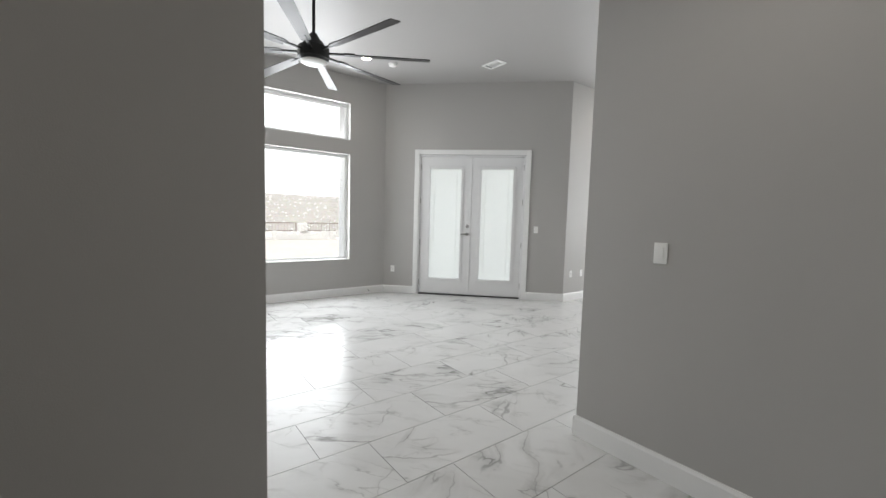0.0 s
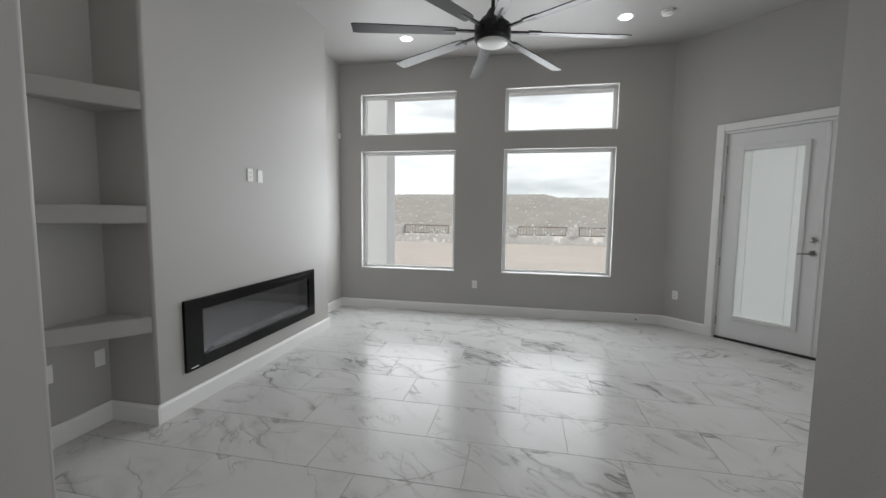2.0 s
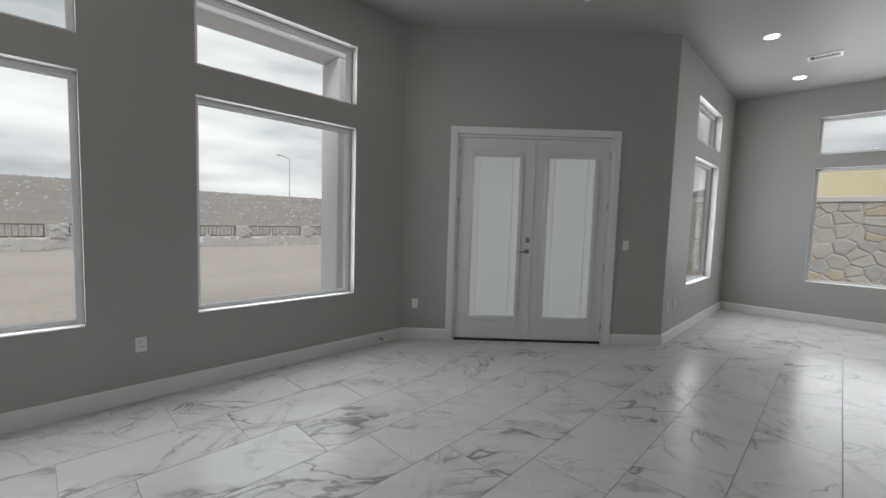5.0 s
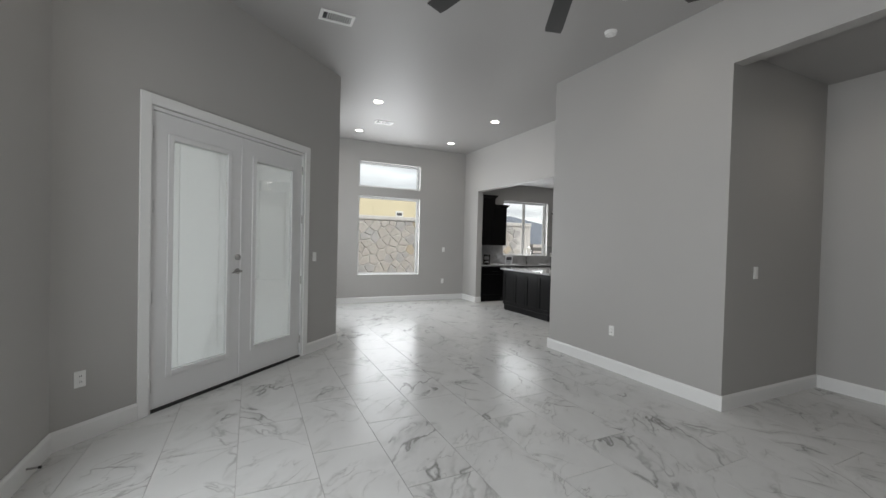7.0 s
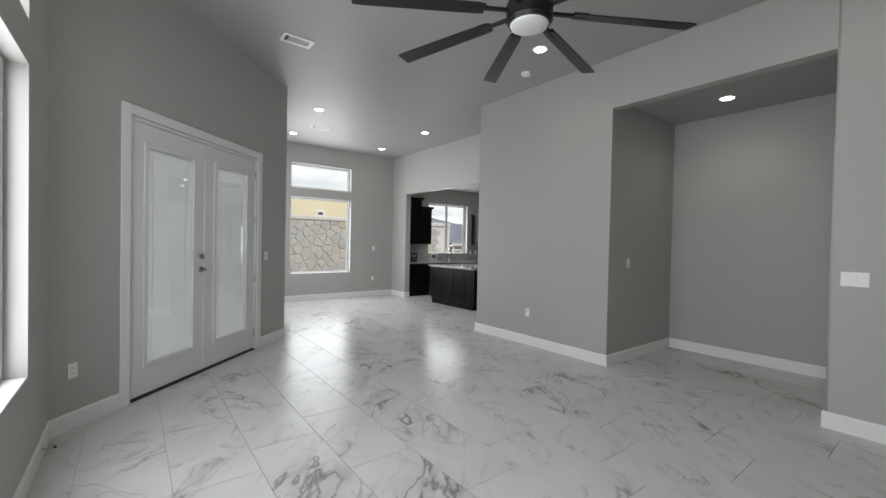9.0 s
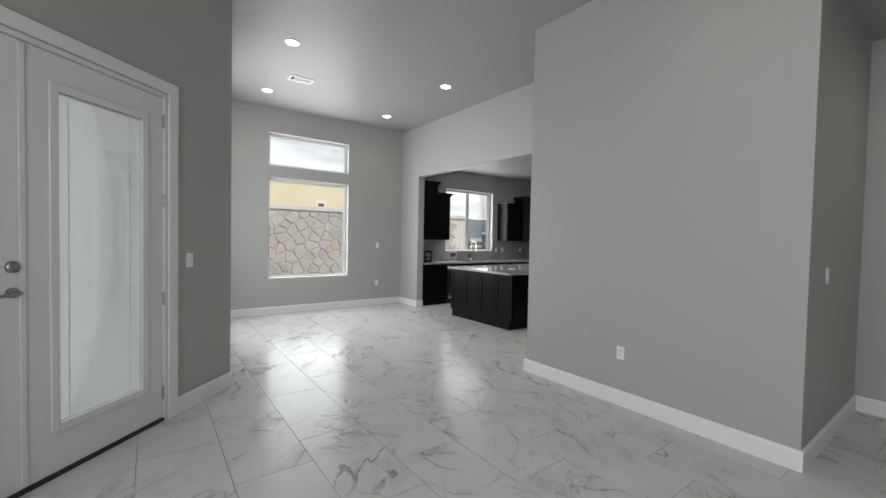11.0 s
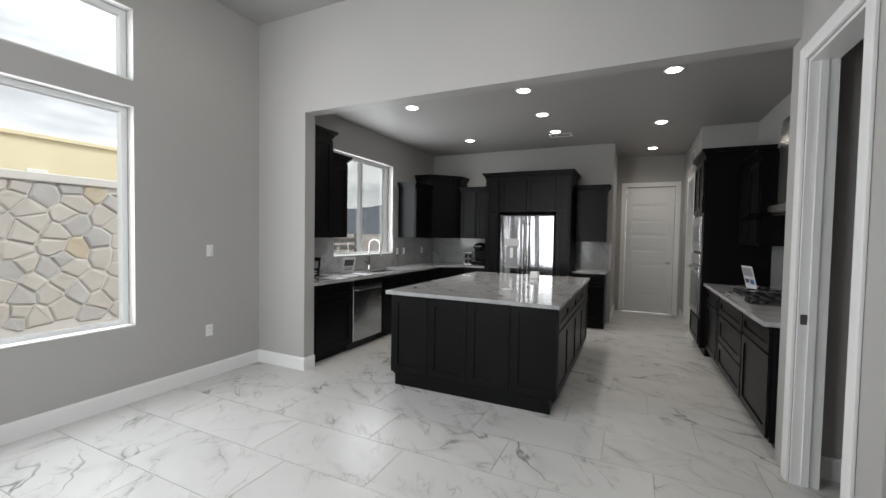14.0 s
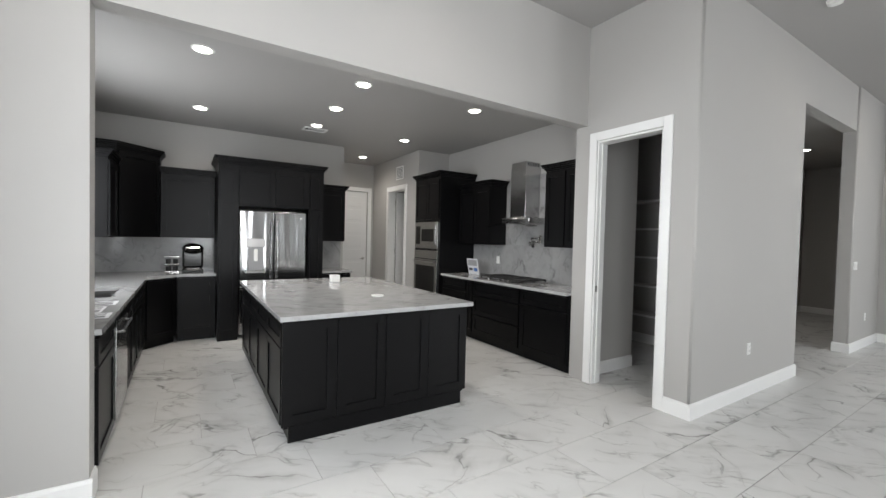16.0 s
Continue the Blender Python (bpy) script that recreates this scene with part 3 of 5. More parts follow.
bmesh.ops.create_uvsphere(lb, u_segments=28, v_segments=12, radius=0.125, matrix=Matrix.Translation((0, 0, -0.848)) @ Matrix.Diagonal((1, 1, 0.25, 1)))
part("light_bowl", lb, FROST, fan, "frosted white glass bowl", True)
bladem = bmesh.new()
vs = []
for x, w in ((0.30, 0.040), (0.34, 0.046), (1.09, 0.060), (1.14, 0.055)):
    for zz in (-0.004, 0.004):
        vs.append([bladem.verts.new((x, s * w, zz)) for s in (-1, 1)])
for i in range(3):
    a, b, c, d = vs[2 * i], vs[2 * i + 1], vs[2 * i + 2], vs[2 * i + 3]
    for q in ((a[0], a[1], c[1], c[0]), (b[0], d[0], d[1], b[1]), (a[0], c[0], d[0], b[0]), (a[1], b[1], d[1], c[1])):
        bladem.faces.new(q)
bladem.faces.new((vs[0][0], vs[1][0], vs[1][1], vs[0][1]))
bladem.faces.new((vs[6][0], vs[6][1], vs[7][1], vs[7][0]))
blade_me = mesh_of(bladem, "blade", BLADE)
arm_me = mesh_of(box(B(0.12, 0.40, -0.016, 0.016, -0.006, 0.012, 0.004), 0.29, 0.40, -0.034, 0.034, 0.004, 0.011, 0.002), "blade_arm", FANBLACK)
for i in range(8):
    r = pose(0, 0, -0.765, 0, 0, 14 + 45 * i)
    a = part("blade_arm", arm_me, FANBLACK, fan)
    a.matrix_basis = r
    b = part("blade", blade_me, BLADE, fan)
    b.matrix_basis = r @ pose(0, 0, 0.0, 10, 0, 0)


# ---- lamps ----
can_me = cyl(bmesh.new(), (0, 0, -0.006), (0, 0, 0.0), 0.088, 0.092, 32)
can_mesh = mesh_of(can_me, "trim_ring", PLATE)
lens_mesh = mesh_of(cyl(bmesh.new(), (0, 0, -0.009), (0, 0, -0.0061), 0.066, 0.068, 28), "lens", LAMP)


def downlight(x, y, z, watts):
    t = thing("recessed_light", pose(x, y, z), "round white recessed ceiling light, switched on", "ceiling light", "recessed lights")
    part("trim_ring", can_mesh, PLATE, t)
    part("lens", lens_mesh, LAMP, t, "glowing lens")
    lamp = new("downlight_lamp", bpy.data.lights.new("downlight_lamp", "SPOT"))
    lamp.data.energy, lamp.data.spot_size, lamp.data.spot_blend, lamp.data.shadow_soft_size, lamp.data.color = watts, radians(150), 0.9, 0.06, (1.0, 0.93, 0.85)
    lamp.matrix_world = pose(x, y, z - 0.03)


for x, y in ((-0.21, 5.05), (2.41, 4.92), (2.36, 1.58), (-0.21, 1.58), (8.12, 2.62), (8.12, 0.48), (6.20, 0.52), (6.23, 2.76)):
    downlight(x, y, H, LIVW)
for x, y in ((7.75, -1.65), (6.31, -1.59), (4.87, -1.59), (7.72, -3.57), (6.30, -2.55), (6.29, -3.48), (4.87, -3.49), (4.91, -5.24)):
    downlight(x, y, HK, KITW)
downlight(1.05, -0.25, HH, 12.0)
downlight(-1.6, -0.25, HH, 12.0)


def daylight(m, w, h, watts):
    """The sky's light in a window's opening."""
    lamp = new("window_daylight", bpy.data.lights.new("window_daylight", "AREA"))
    lamp.data.shape, lamp.data.size, lamp.data.size_y, lamp.data.energy, lamp.data.color = "RECTANGLE", w, h, watts * w * h, (0.93, 0.965, 1.0)
    lamp.matrix_world = m


for a, b in N_WIN:
    for z0, z1 in (LO, UP):
        daylight(pose((a + b) / 2, YN + 0.088, (z0 + z1) / 2, -90, 0, 0), b - a - 0.1, z1 - z0 - 0.1, DAY)
for z0, z1 in ((0.65, 2.47), (2.70, 3.29)):
    daylight(pose(sum(DN) / 2, YD + 0.088, (z0 + z1) / 2, -90, 0, 0), 1.37, z1 - z0 - 0.1, DAY)
for z0, z1 in ((0.645, 2.49), (2.70, 3.29)):
    daylight(pose(XE + 0.088, sum(DE) / 2, (z0 + z1) / 2, -90, 0, -90), 1.42, z1 - z0 - 0.1, DAY)
daylight(pose(8.92 + 0.088, sum(KW) / 2, 1.88, -90, 0, -90), 1.4, 1.38, DAY)


# ---- vents, detectors, plates ----
def vent(x, y, z, a=0, w=0.34, d=0.2):
    t = thing("ceiling_vent", pose(x, y, z, 0, 0, a), "white louvred ceiling air vent", "vent", "ceiling vents")
    fr = bmesh.new()
    for q in ((-w / 2, w / 2, -d / 2, -d / 2 + 0.03), (-w / 2, w / 2, d / 2 - 0.03, d / 2), (-w / 2, -w / 2 + 0.03, -d / 2 + 0.03, d / 2 - 0.03), (w / 2 - 0.03, w / 2, -d / 2 + 0.03, d / 2 - 0.03)):
        box(fr, *q, -0.012, -0.001)
    part("frame", fr, PLATE, t)
    part("backing", B(-w / 2 + 0.02, w / 2 - 0.02, -d / 2 + 0.02, d / 2 - 0.02, -0.003, -0.0012), DARK, t)
    n = int((w - 0.08) / 0.022)
    for i in range(n):
        part("slat", B(-w / 2 + 0.04 + i * 0.022, -w / 2 + 0.047 + i * 0.022, -d / 2 + 0.03, d / 2 - 0.03, -0.011, -0.0035), PLATE, t)


vent(4.0, 3.85, H, 90)
vent(7.32, 2.33, H, 90)
vent(6.25, -3.72, HK)
rg = thing("wall_grille", pose(4.33, -4.72, 2.75, 90, 0, 90), "white return-air grille high on the wall", "vent")
part("frame", B(-0.16, 0.16, -0.13, 0.13, 0.001, 0.012, 0.003), PLATE, rg)
for i in range(8):
    part("slat", B(-0.13, 0.13, -0.105 + i * 0.027, -0.09 + i * 0.027, 0.0125, 0.017), GREYBED, rg)
for x, y in ((2.83, 4.87), (2.9, 1.2)):
    sd = thing("smoke_detector", pose(x, y, H), "round white smoke detector on the ceiling", "smoke detector")
    part("base", cyl(bmesh.new(), (0, 0, -0.035), (0, 0, 0), 0.055, 0.065, 24), PLATE, sd, smooth=False)
    part("grille", cyl(bmesh.new(), (0, 0, -0.042), (0, 0, -0.0352), 0.03, 0.034, 20), PLATE, sd)


def plate(kind, x, y, z, a, gangs=1):
    """A wall plate; a turns its front from -y."""
    w = 0.072 + 0.046 * (gangs - 1)
    name, lab = {"outlet": ("power_outlet", "white duplex power outlet on the wall"), "switch": ("light_switch", "white rocker light switch plate on the wall"), "blank": ("wall_plate", "plain white blank wall plate in the niche"), "media": ("media_plate", "white media plate with black keystone jacks in the niche")}[kind]
    t = thing(name, pose(x, y, z, 0, 0, a), lab if gangs == 1 else "wide white multi-gang rocker switch plate", name.replace("_", " "), name + "s")
    part("plate", B(-w / 2, w / 2, -0.007, -0.0005, -0.058, 0.058, 0.003), PLATE, t)
    for g in range(gangs):
        c = (g - (gangs - 1) / 2) * 0.046
        if kind == "switch":
            part("rocker", B(c - 0.016, c + 0.016, -0.011, -0.0072, -0.033, 0.033, 0.002), PLATE, t)
        elif kind == "media":
            for s in (-0.026, 0.0, 0.026) if y < 1.45 else (-0.018, 0.018):
                for d in (-0.015, 0.015):
                    part("jack", B(c + d - 0.0085, c + d + 0.0085, -0.0092, -0.0072, s - 0.008, s + 0.008, 0.001), DARK, t, "black keystone jack")
        elif kind == "outlet":
            for s in (-0.02, 0.02):
                rc = part("receptacle", B(c - 0.017, c + 0.017, -0.0095, -0.0072, s - 0.014, s + 0.014, 0.002), PLATE, t)
                for d in (-0.006, 0.006):
                    part("slot", B(c + d - 0.0015, c + d + 0.0015, -0.0102, -0.0096, s - 0.004, s + 0.006), DARK, rc)


for q in (("outlet", 0.645, YN, 0.445, 0), ("switch", 1.92, 0.278, 1.25, -90), ("outlet", 3.161, 0.745, 0.47, 180), ("switch", -0.19, YL, 1.24, 180, 3),
          ("outlet", -0.81, YL, 0.46, 180), ("outlet", XE, 0.215, 0.475, -90), ("switch", XE, 0.205, 1.27, -90), ("outlet", 5.72, YD, 0.47, 0), ("outlet", 6.03, YD, 0.47, 0),
          ("outlet", -1.11, 3.13, 1.82, 90), ("blank", -1.11, 3.27, 1.82, 90), ("blank", XW, 1.30, 0.47, 90), ("media", XW, 1.415, 0.47, 90), ("media", XW, 1.515, 0.47, 90), ("outlet", XW, 1.625, 0.47, 90), ("blank", XW, 1.71, 0.47, 90),
          ("blank", XW, 2.03, 0.47, 90)):
    plate(*q)
plate("outlet", *dg(0.17), 0.444, -45.2)
plate("switch", *dg(2.72), 1.235, -45.2)
ms = thing("motion_detector_box", pose(XW, 5.74, 2.67), "small white alarm sensor high in the corner", "alarm sensor", local=False)
part("case", B(XW + 0.001, XW + 0.03, 5.72, 5.77, 2.63, 2.71, 0.005), PLATE, ms)


# ---- kitchen cabinets ----
def shaker(x0, x1, z0, z1, y=0.0, st=0.06):
    bm = bmesh.new()
    g = 0.0025
    x0, x1, z0, z1 = x0 + g, x1 - g, z0 + g, z1 - g
    st = min(st, (x1 - x0) * 0.3, (z1 - z0) * 0.33)
    for q in ((x0, x0 + st, z0, z1), (x1 - st, x1, z0, z1), (x0 + st, x1 - st, z0, z0 + st), (x0 + st, x1 - st, z1 - st, z1)):
        box(bm, q[0], q[1], y + 0.001, y + 0.021, q[2], q[3])
    box(bm, x0 + st - 0.004, x1 - st + 0.004, y + 0.002, y + 0.011, z0 + st - 0.004, z1 - st + 0.004)
    return bm


def crown(bm, x0, x1, y0, y1, z):
    for d, h0, h1 in ((0.008, 0, 0.02), (0.022, 0.02, 0.042), (0.04, 0.042, 0.062), (0.052, 0.062, 0.085)):
        box(bm, x0 - d, x1 + d, y0, y1 + d, z + h0, z + h1)
    return bm


def cabinet(m, w, d, z0, z1, fronts, toe=False, crown_on=False, label="", name="base_cabinet", cl=True, cr=True):
    """Front along +y at y=0, body behind it. fronts: (x0, x1, z0, z1, kind)."""
    t = thing(name, m, label or "black-stained shaker base cabinet under the stone counter", "cabinet", name + "s")
    body = B(0, w, -d, 0, z0 + (0.10 if toe else 0), z1)
    part("body", body, BLACK, t)
    if toe:
        part("toe_kick", B(0, w, -d, -0.075, 0, 0.0995), BLACK, t)
    for a, b, c, e, kind in fronts:
        part(kind, shaker(a, b, c, e), BLACK, t)
    if crown_on:
        part("crown", crown(bmesh.new(), 0.0, w, -d, 0.0, z1 + 0.001), BLACK, t, "stepped black crown moulding")
    return t


CT = 0.885
def std(w, n=1):
    """A drawer over a door, n times side by side."""
    r = []
    for i in range(n):
        a, b = i * w / n, (i + 1) * w / n
        r += [(a + 0.012, b - 0.012, 0.70, 0.865, "drawer_front"), (a + 0.012, b - 0.012, 0.12, 0.69, "door")]
    return r


XF = 8.30
cabinet(pose(XF, -1.165, 0, 0, 0, 90), 0.64, 0.61, 0, CT, std(0.64), True)
cabinet(pose(XF, -2.76, 0, 0, 0, 90), 0.955, 0.61, 0, CT, std(0.955, 2), True, label="black-stained shaker sink cabinet below the window")
cabinet(pose(XF, -3.66, 0, 0, 0, 90), 0.895, 0.61, 0, CT, std(0.895, 2), True)
# diagonal corner unit
dc = thing("corner_cabinet", pose(8.6, -4.3, 0), "black-stained diagonal corner base cabinet", "cabinet", local=False)
part("body", prism([(8.91, -3.665), (XF, -3.665), (7.965, -4.0), (7.965, -4.59), (8.91, -4.59)], 0.10, CT), BLACK, dc)
part("toe_kick", prism([(8.91, -3.70), (8.38, -3.70), (8.0, -4.075), (8.0, -4.58), (8.91, -4.58)], 0, 0.0995), BLACK, dc)
dco = part("door", shaker(0.02, 0.45, 0.12, 0.865), BLACK, dc)
dco.matrix_basis = pose(7.965, -4.0, 0, 0, 0, 45)
cabinet(pose(7.51, -4.0, 0), 0.45, 0.59, 0, CT, [(0.012, 0.438, 0.12, 0.865, "door")], True)
cabinet(pose(5.56, -4.0, 0), 0.505, 0.59, 0, CT, std(0.505), True)
# dishwasher
dwm = thing("dishwasher", pose(XF, -1.17, 0, 0, 0, -90 + 180), "stainless dishwasher with a black control strip", "dishwasher")
part("body", B(-0.625, -0.003, -0.58, 0.0, 0.10, CT - 0.003), DARK, dwm)
part("door", B(-0.622, -0.006, 0.001, 0.03, 0.115, 0.80, 0.006), STEEL, dwm, "brushed stainless door")
part("control_panel", B(-0.622, -0.006, 0.001, 0.028, 0.803, 0.878, 0.004), GLOSSB, dwm, "black control strip")
part("handle", tube(bmesh.new(), [(-0.57, 0.03, 0.76), (-0.57, 0.06, 0.76), (-0.06, 0.06, 0.76), (-0.06, 0.03, 0.76)], 0.01), STEEL, dwm)
part("toe_kick", B(-0.62, -0.005, -0.5, -0.06, 0, 0.0995), DARK, dwm)

# counters
ct = thing("countertop", pose(8.6, -2.5, 0.9), "polished grey veined stone countertop along the window wall", "countertop", local=False)
SX0, SX1, SY0, SY1 = 8.40, 8.80, -2.68, -1.90
tb = bmesh.new()
for q in ((8.262, 8.919, SY1, -0.521), (8.262, SX0, SY0, SY1), (SX1, 8.919, SY0, SY1), (8.262, 8.919, -3.66, SY0)):
    box(tb, *q, CT + 0.001, 0.921)
part("slab", tb, STONE, ct)
part("slab_corner", prism([(8.919, -3.66), (8.262, -3.66), (7.965, -3.962), (7.505, -3.962), (7.505, -4.599), (8.919, -4.599)], CT + 0.001, 0.921), STONE, ct)
ct2 = thing("countertop", pose(5.8, -4.3, 0.9), "short polished grey stone counter beside the fridge", "countertop", local=False)
part("slab", B(5.54, 6.072, -4.599, -3.96, CT + 0.001, 0.921, 0.004), STONE, ct2)
ct3 = thing("countertop", pose(4.0, -1.8, 0.9), "polished grey stone counter around the gas cooktop", "countertop", local=False)
part("slab", B(3.681, 4.36, -3.098, -0.521, CT + 0.001, 0.921, 0.004), STONE, ct3)
sk = thing("sink", pose(8.6, -2.3, 0.7), "undermount stainless kitchen sink below the window", "sink", local=False)
sb = bmesh.new()
for q in ((SX0 + 0.002, SX1 - 0.002, SY0 + 0.002, SY1 - 0.002, 0.70, 0.706), (SX0 - 0.01, SX0 + 0.002, SY0, SY1, 0.70, CT), (SX1 - 0.002, SX1 + 0.01, SY0, SY1, 0.70, CT), (SX0, SX1, SY0 - 0.01, SY0 + 0.002, 0.70, CT), (SX0, SX1, SY1 - 0.002, SY1 + 0.01, 0.70, CT)):
    box(sb, *q)
part("basin", sb, STEEL, sk)
part("drain", cyl(bmesh.new(), (8.6, -2.3, 0.706), (8.6, -2.3, 0.71), 0.045), CHROME, sk)
fa = thing("faucet", pose(8.85, -2.30, 0.921), "tall nickel gooseneck pull-down kitchen faucet", "faucet")
part("base", cyl(bmesh.new(), (0, 0, 0), (0, 0, 0.06), 0.027, 0.022), CHROME, fa)
part("spout", tube(bmesh.new(), [(0, 0, 0.05), (0, 0, 0.36)] + [(-0.10 + 0.10 * math.cos(a * math.pi / 8), 0, 0.36 + 0.10 * math.sin(a * math.pi / 8)) for a in range(1, 9)] + [(-0.2, 0, 0.33)], 0.0095), CHROME, fa, "arched spout", True)
part("spray_head", cyl(bmesh.new(), (-0.205, 0, 0.21), (-0.2, 0, 0.34), 0.019, 0.015), CHROME, fa)
part("lever", tube(bmesh.new(), [(0, 0.02, 0.09), (0.0, 0.06, 0.10), (0.0, 0.11, 0.13)], 0.007), CHROME, fa)


# upper cabinets
UL = "black-stained shaker wall cabinet with stepped crown"
def upper(m, w, z1, n, d=0.325, z0=1.41):
    fr = [(i * w / n + 0.008, (i + 1) * w / n - 0.008, z0 + 0.01, z1 - 0.02, "door") for i in range(n)]
    return cabinet(m, w, d, z0, z1, fr, False, True, UL, "wall_cabinet")


upper(pose(8.46, -0.985, 0, 0, 0, 90), 0.46, 2.585, 1, d=0.455)
upper(pose(8.59, -1.425, 0, 0, 0, 90), 0.43, 2.375, 1)
upper(pose(8.59, -3.845, 0, 0, 0, 90), 0.60, 2.285, 1)
upper(pose(7.52, -4.27, 0), 0.64, 2.285, 2)
upper(pose(5.58, -4.27, 0), 0.48, 2.245, 1, z0=1.395)
upper(pose(4.005, -0.53, 0, 0, 0, -90), 0.66, 2.36, 2)
upper(pose(4.005, -2.29, 0, 0, 0, -90), 0.80, 2.30, 2)
du = thing("wall_cabinet", pose(8.6, -4.3, 1.41), "black-stained diagonal corner wall cabinet, taller than its neighbours", "cabinet", "wall_cabinets", local=False)
P = [(8.915, -3.85), (8.59, -3.85), (8.17, -4.265), (8.17, -4.595), (8.915, -4.595)]
part("body", prism(P, 1.41, 2.49), BLACK, du)
do = part("door", shaker(0.02, 0.57, 1.42, 2.47), BLACK, du)
do.matrix_basis = pose(8.17, -4.265, 0, 0, 0, 44.7)
for i, (dd, h0, h1) in enumerate(((0.008, 0, 0.02), (0.022, 0.02, 0.042), (0.04, 0.042, 0.062), (0.052, 0.062, 0.085))):
    part("crown_step", prism([(8.915, -3.85 + dd), (8.59 - dd * 0.4, -3.85 + dd), (8.17 - dd, -4.265 + dd * 0.4), (8.17 - dd, -4.595), (8.915, -4.595)], 2.491 + h0, 2.491 + h1), BLACK, du)

# fridge surround and fridge
fs_ = thing("fridge_surround", pose(6.78, -3.8, 0), "black-stained panelled cabinet surround over the fridge", "cabinet", local=False)
for nm, a in (("side_panel", (7.25, 7.50)), ("side_panel", (6.08, 6.305))):
    sp = part(nm, B(a[0], a[1], -4.595, -3.80, 0.0, 2.45), BLACK, fs_)
    for z0, z1 in ((0.1, 1.86), (1.88, 2.40)):
        o = part("panel", shaker(0.02, a[1] - a[0] - 0.02, z0, z1, st=0.05), BLACK, sp)
        o.matrix_basis = pose(a[0], -3.80, 0)
tc_ = part("top_cabinet", B(6.306, 7.249, -4.595, -3.80, 1.87, 2.45), BLACK, fs_)
for a, b in ((0.01, 0.468), (0.475, 0.935)):
    o = part("door", shaker(a, b, 1.89, 2.41), BLACK, tc_)
    o.matrix_basis = pose(6.306, -3.80, 0)
part("crown", crown(bmesh.new(), 6.08, 7.50, -4.595, -3.80, 2.451), BLACK, fs_, "stepped black crown moulding")
fr_ = thing("refrigerator", pose(6.78, -3.9, 0), "stainless french-door refrigerator with water dispenser", "refrigerator", local=False)
part("body", B(6.325, 7.24, -4.55, -3.90, 0.02, 1.80), DARK, fr_)
ld = part("door_left", B(6.785, 7.238, -3.897, -3.82, 0.72, 1.815, 0.014), SHEEN, fr_, "brushed stainless door")
rd = part("door_right", B(6.327, 6.779, -3.897, -3.82, 0.72, 1.815, 0.014), SHEEN, fr_, "brushed stainless door")
fz = part("freezer_drawer", B(6.327, 7.238, -3.897, -3.82, 0.06, 0.71, 0.014), SHEEN, fr_, "brushed stainless freezer drawer")
for o, x in ((ld, 6.825), (rd, 6.74)):
    part("handle", tube(bmesh.new(), [(x, -3.825, 0.85), (x, -3.775, 0.88), (x, -3.775, 1.66), (x, -3.825, 1.69)], 0.011), STEEL, o)
part("handle", tube(bmesh.new(), [(6.40, -3.825, 0.63), (6.42, -3.775, 0.63), (7.14, -3.775, 0.63), (7.16, -3.825, 0.63)], 0.011), STEEL, fz)
dsp = part("dispenser", B(6.90, 7.15, -3.8195, -3.812, 1.30, 1.42, 0.002), NICKEL, ld, "grey dispenser panel")
part("drip_ledge", B(6.90, 7.15, -3.8195, -3.814, 0.93, 0.96), NICKEL, dsp)
part("recess", B(6.93, 7.12, -3.8194, -3.8165, 0.965, 1.295), GREYBED, dsp)
part("paddle", B(7.0, 7.05, -3.816, -3.808, 1.10, 1.27, 0.004), PLATE, dsp)
part("badge", cyl(bmesh.new(), (6.41, -3.8195, 1.73), (6.41, -3.8165, 1.73), 0.014), PLATE, rd, "small round badge")

# oven tower
tw = thing("oven_tower", pose(4.38, -3.11, 0, 0, 0, -90), "tall black-stained cabinet holding the microwave and oven", "cabinet")
TW = 0.845
part("body", B(0, TW, -0.69, 0, 0.10, 2.50), BLACK, tw)
part("toe_kick", B(0, TW, -0.69, -0.06, 0, 0.0995), BLACK, tw)
part("crown", crown(bmesh.new(), 0.0, TW, -0.69, 0, 2.501), BLACK, tw)
for a, b in ((0.03, 0.42), (0.425, 0.815)):
    part("door", shaker(a, b, 1.80, 2.46), BLACK, tw)
part("drawer_front", shaker(0.03, 0.815, 0.14, 0.46), BLACK, tw)
mw = thing("microwave", pose(4.38, -3.11, 1.31, 0, 0, -90), "built-in stainless microwave above the oven", "microwave")
part("trim", B(0.04, TW - 0.04, 0.001, 0.022, 0, 0.45, 0.004), STEEL, mw)
mdoor = part("door", B(0.10, 0.60, 0.0225, 0.034, 0.07, 0.38, 0.004), STEEL, mw)
part("door_glass", B(0.15, 0.55, 0.0342, 0.036, 0.12, 0.33), GLOSSB, mdoor, "black glass")
part("control_panel", B(0.61, 0.75, 0.0225, 0.032, 0.07, 0.38), GLOSSB, mw)
ov = thing("wall_oven", pose(4.38, -3.11, 0.48, 0, 0, -90), "built-in stainless wall oven with a bar handle", "oven")
part("control_panel", B(0.04, TW - 0.04, 0.001, 0.03, 0.66, 0.80, 0.004), STEEL, ov)
odoor = part("door", B(0.04, TW - 0.04, 0.001, 0.035, 0.02, 0.65, 0.006), STEEL, ov)
part("door_glass", B(0.11, TW - 0.11, 0.0355, 0.037, 0.10, 0.54), GLOSSB, odoor, "black oven glass")
part("handle", tube(bmesh.new(), [(0.08, 0.035, 0.61), (0.08, 0.075, 0.61), (TW - 0.08, 0.075, 0.61), (TW - 0.08, 0.035, 0.61)], 0.012), STEEL, odoor)

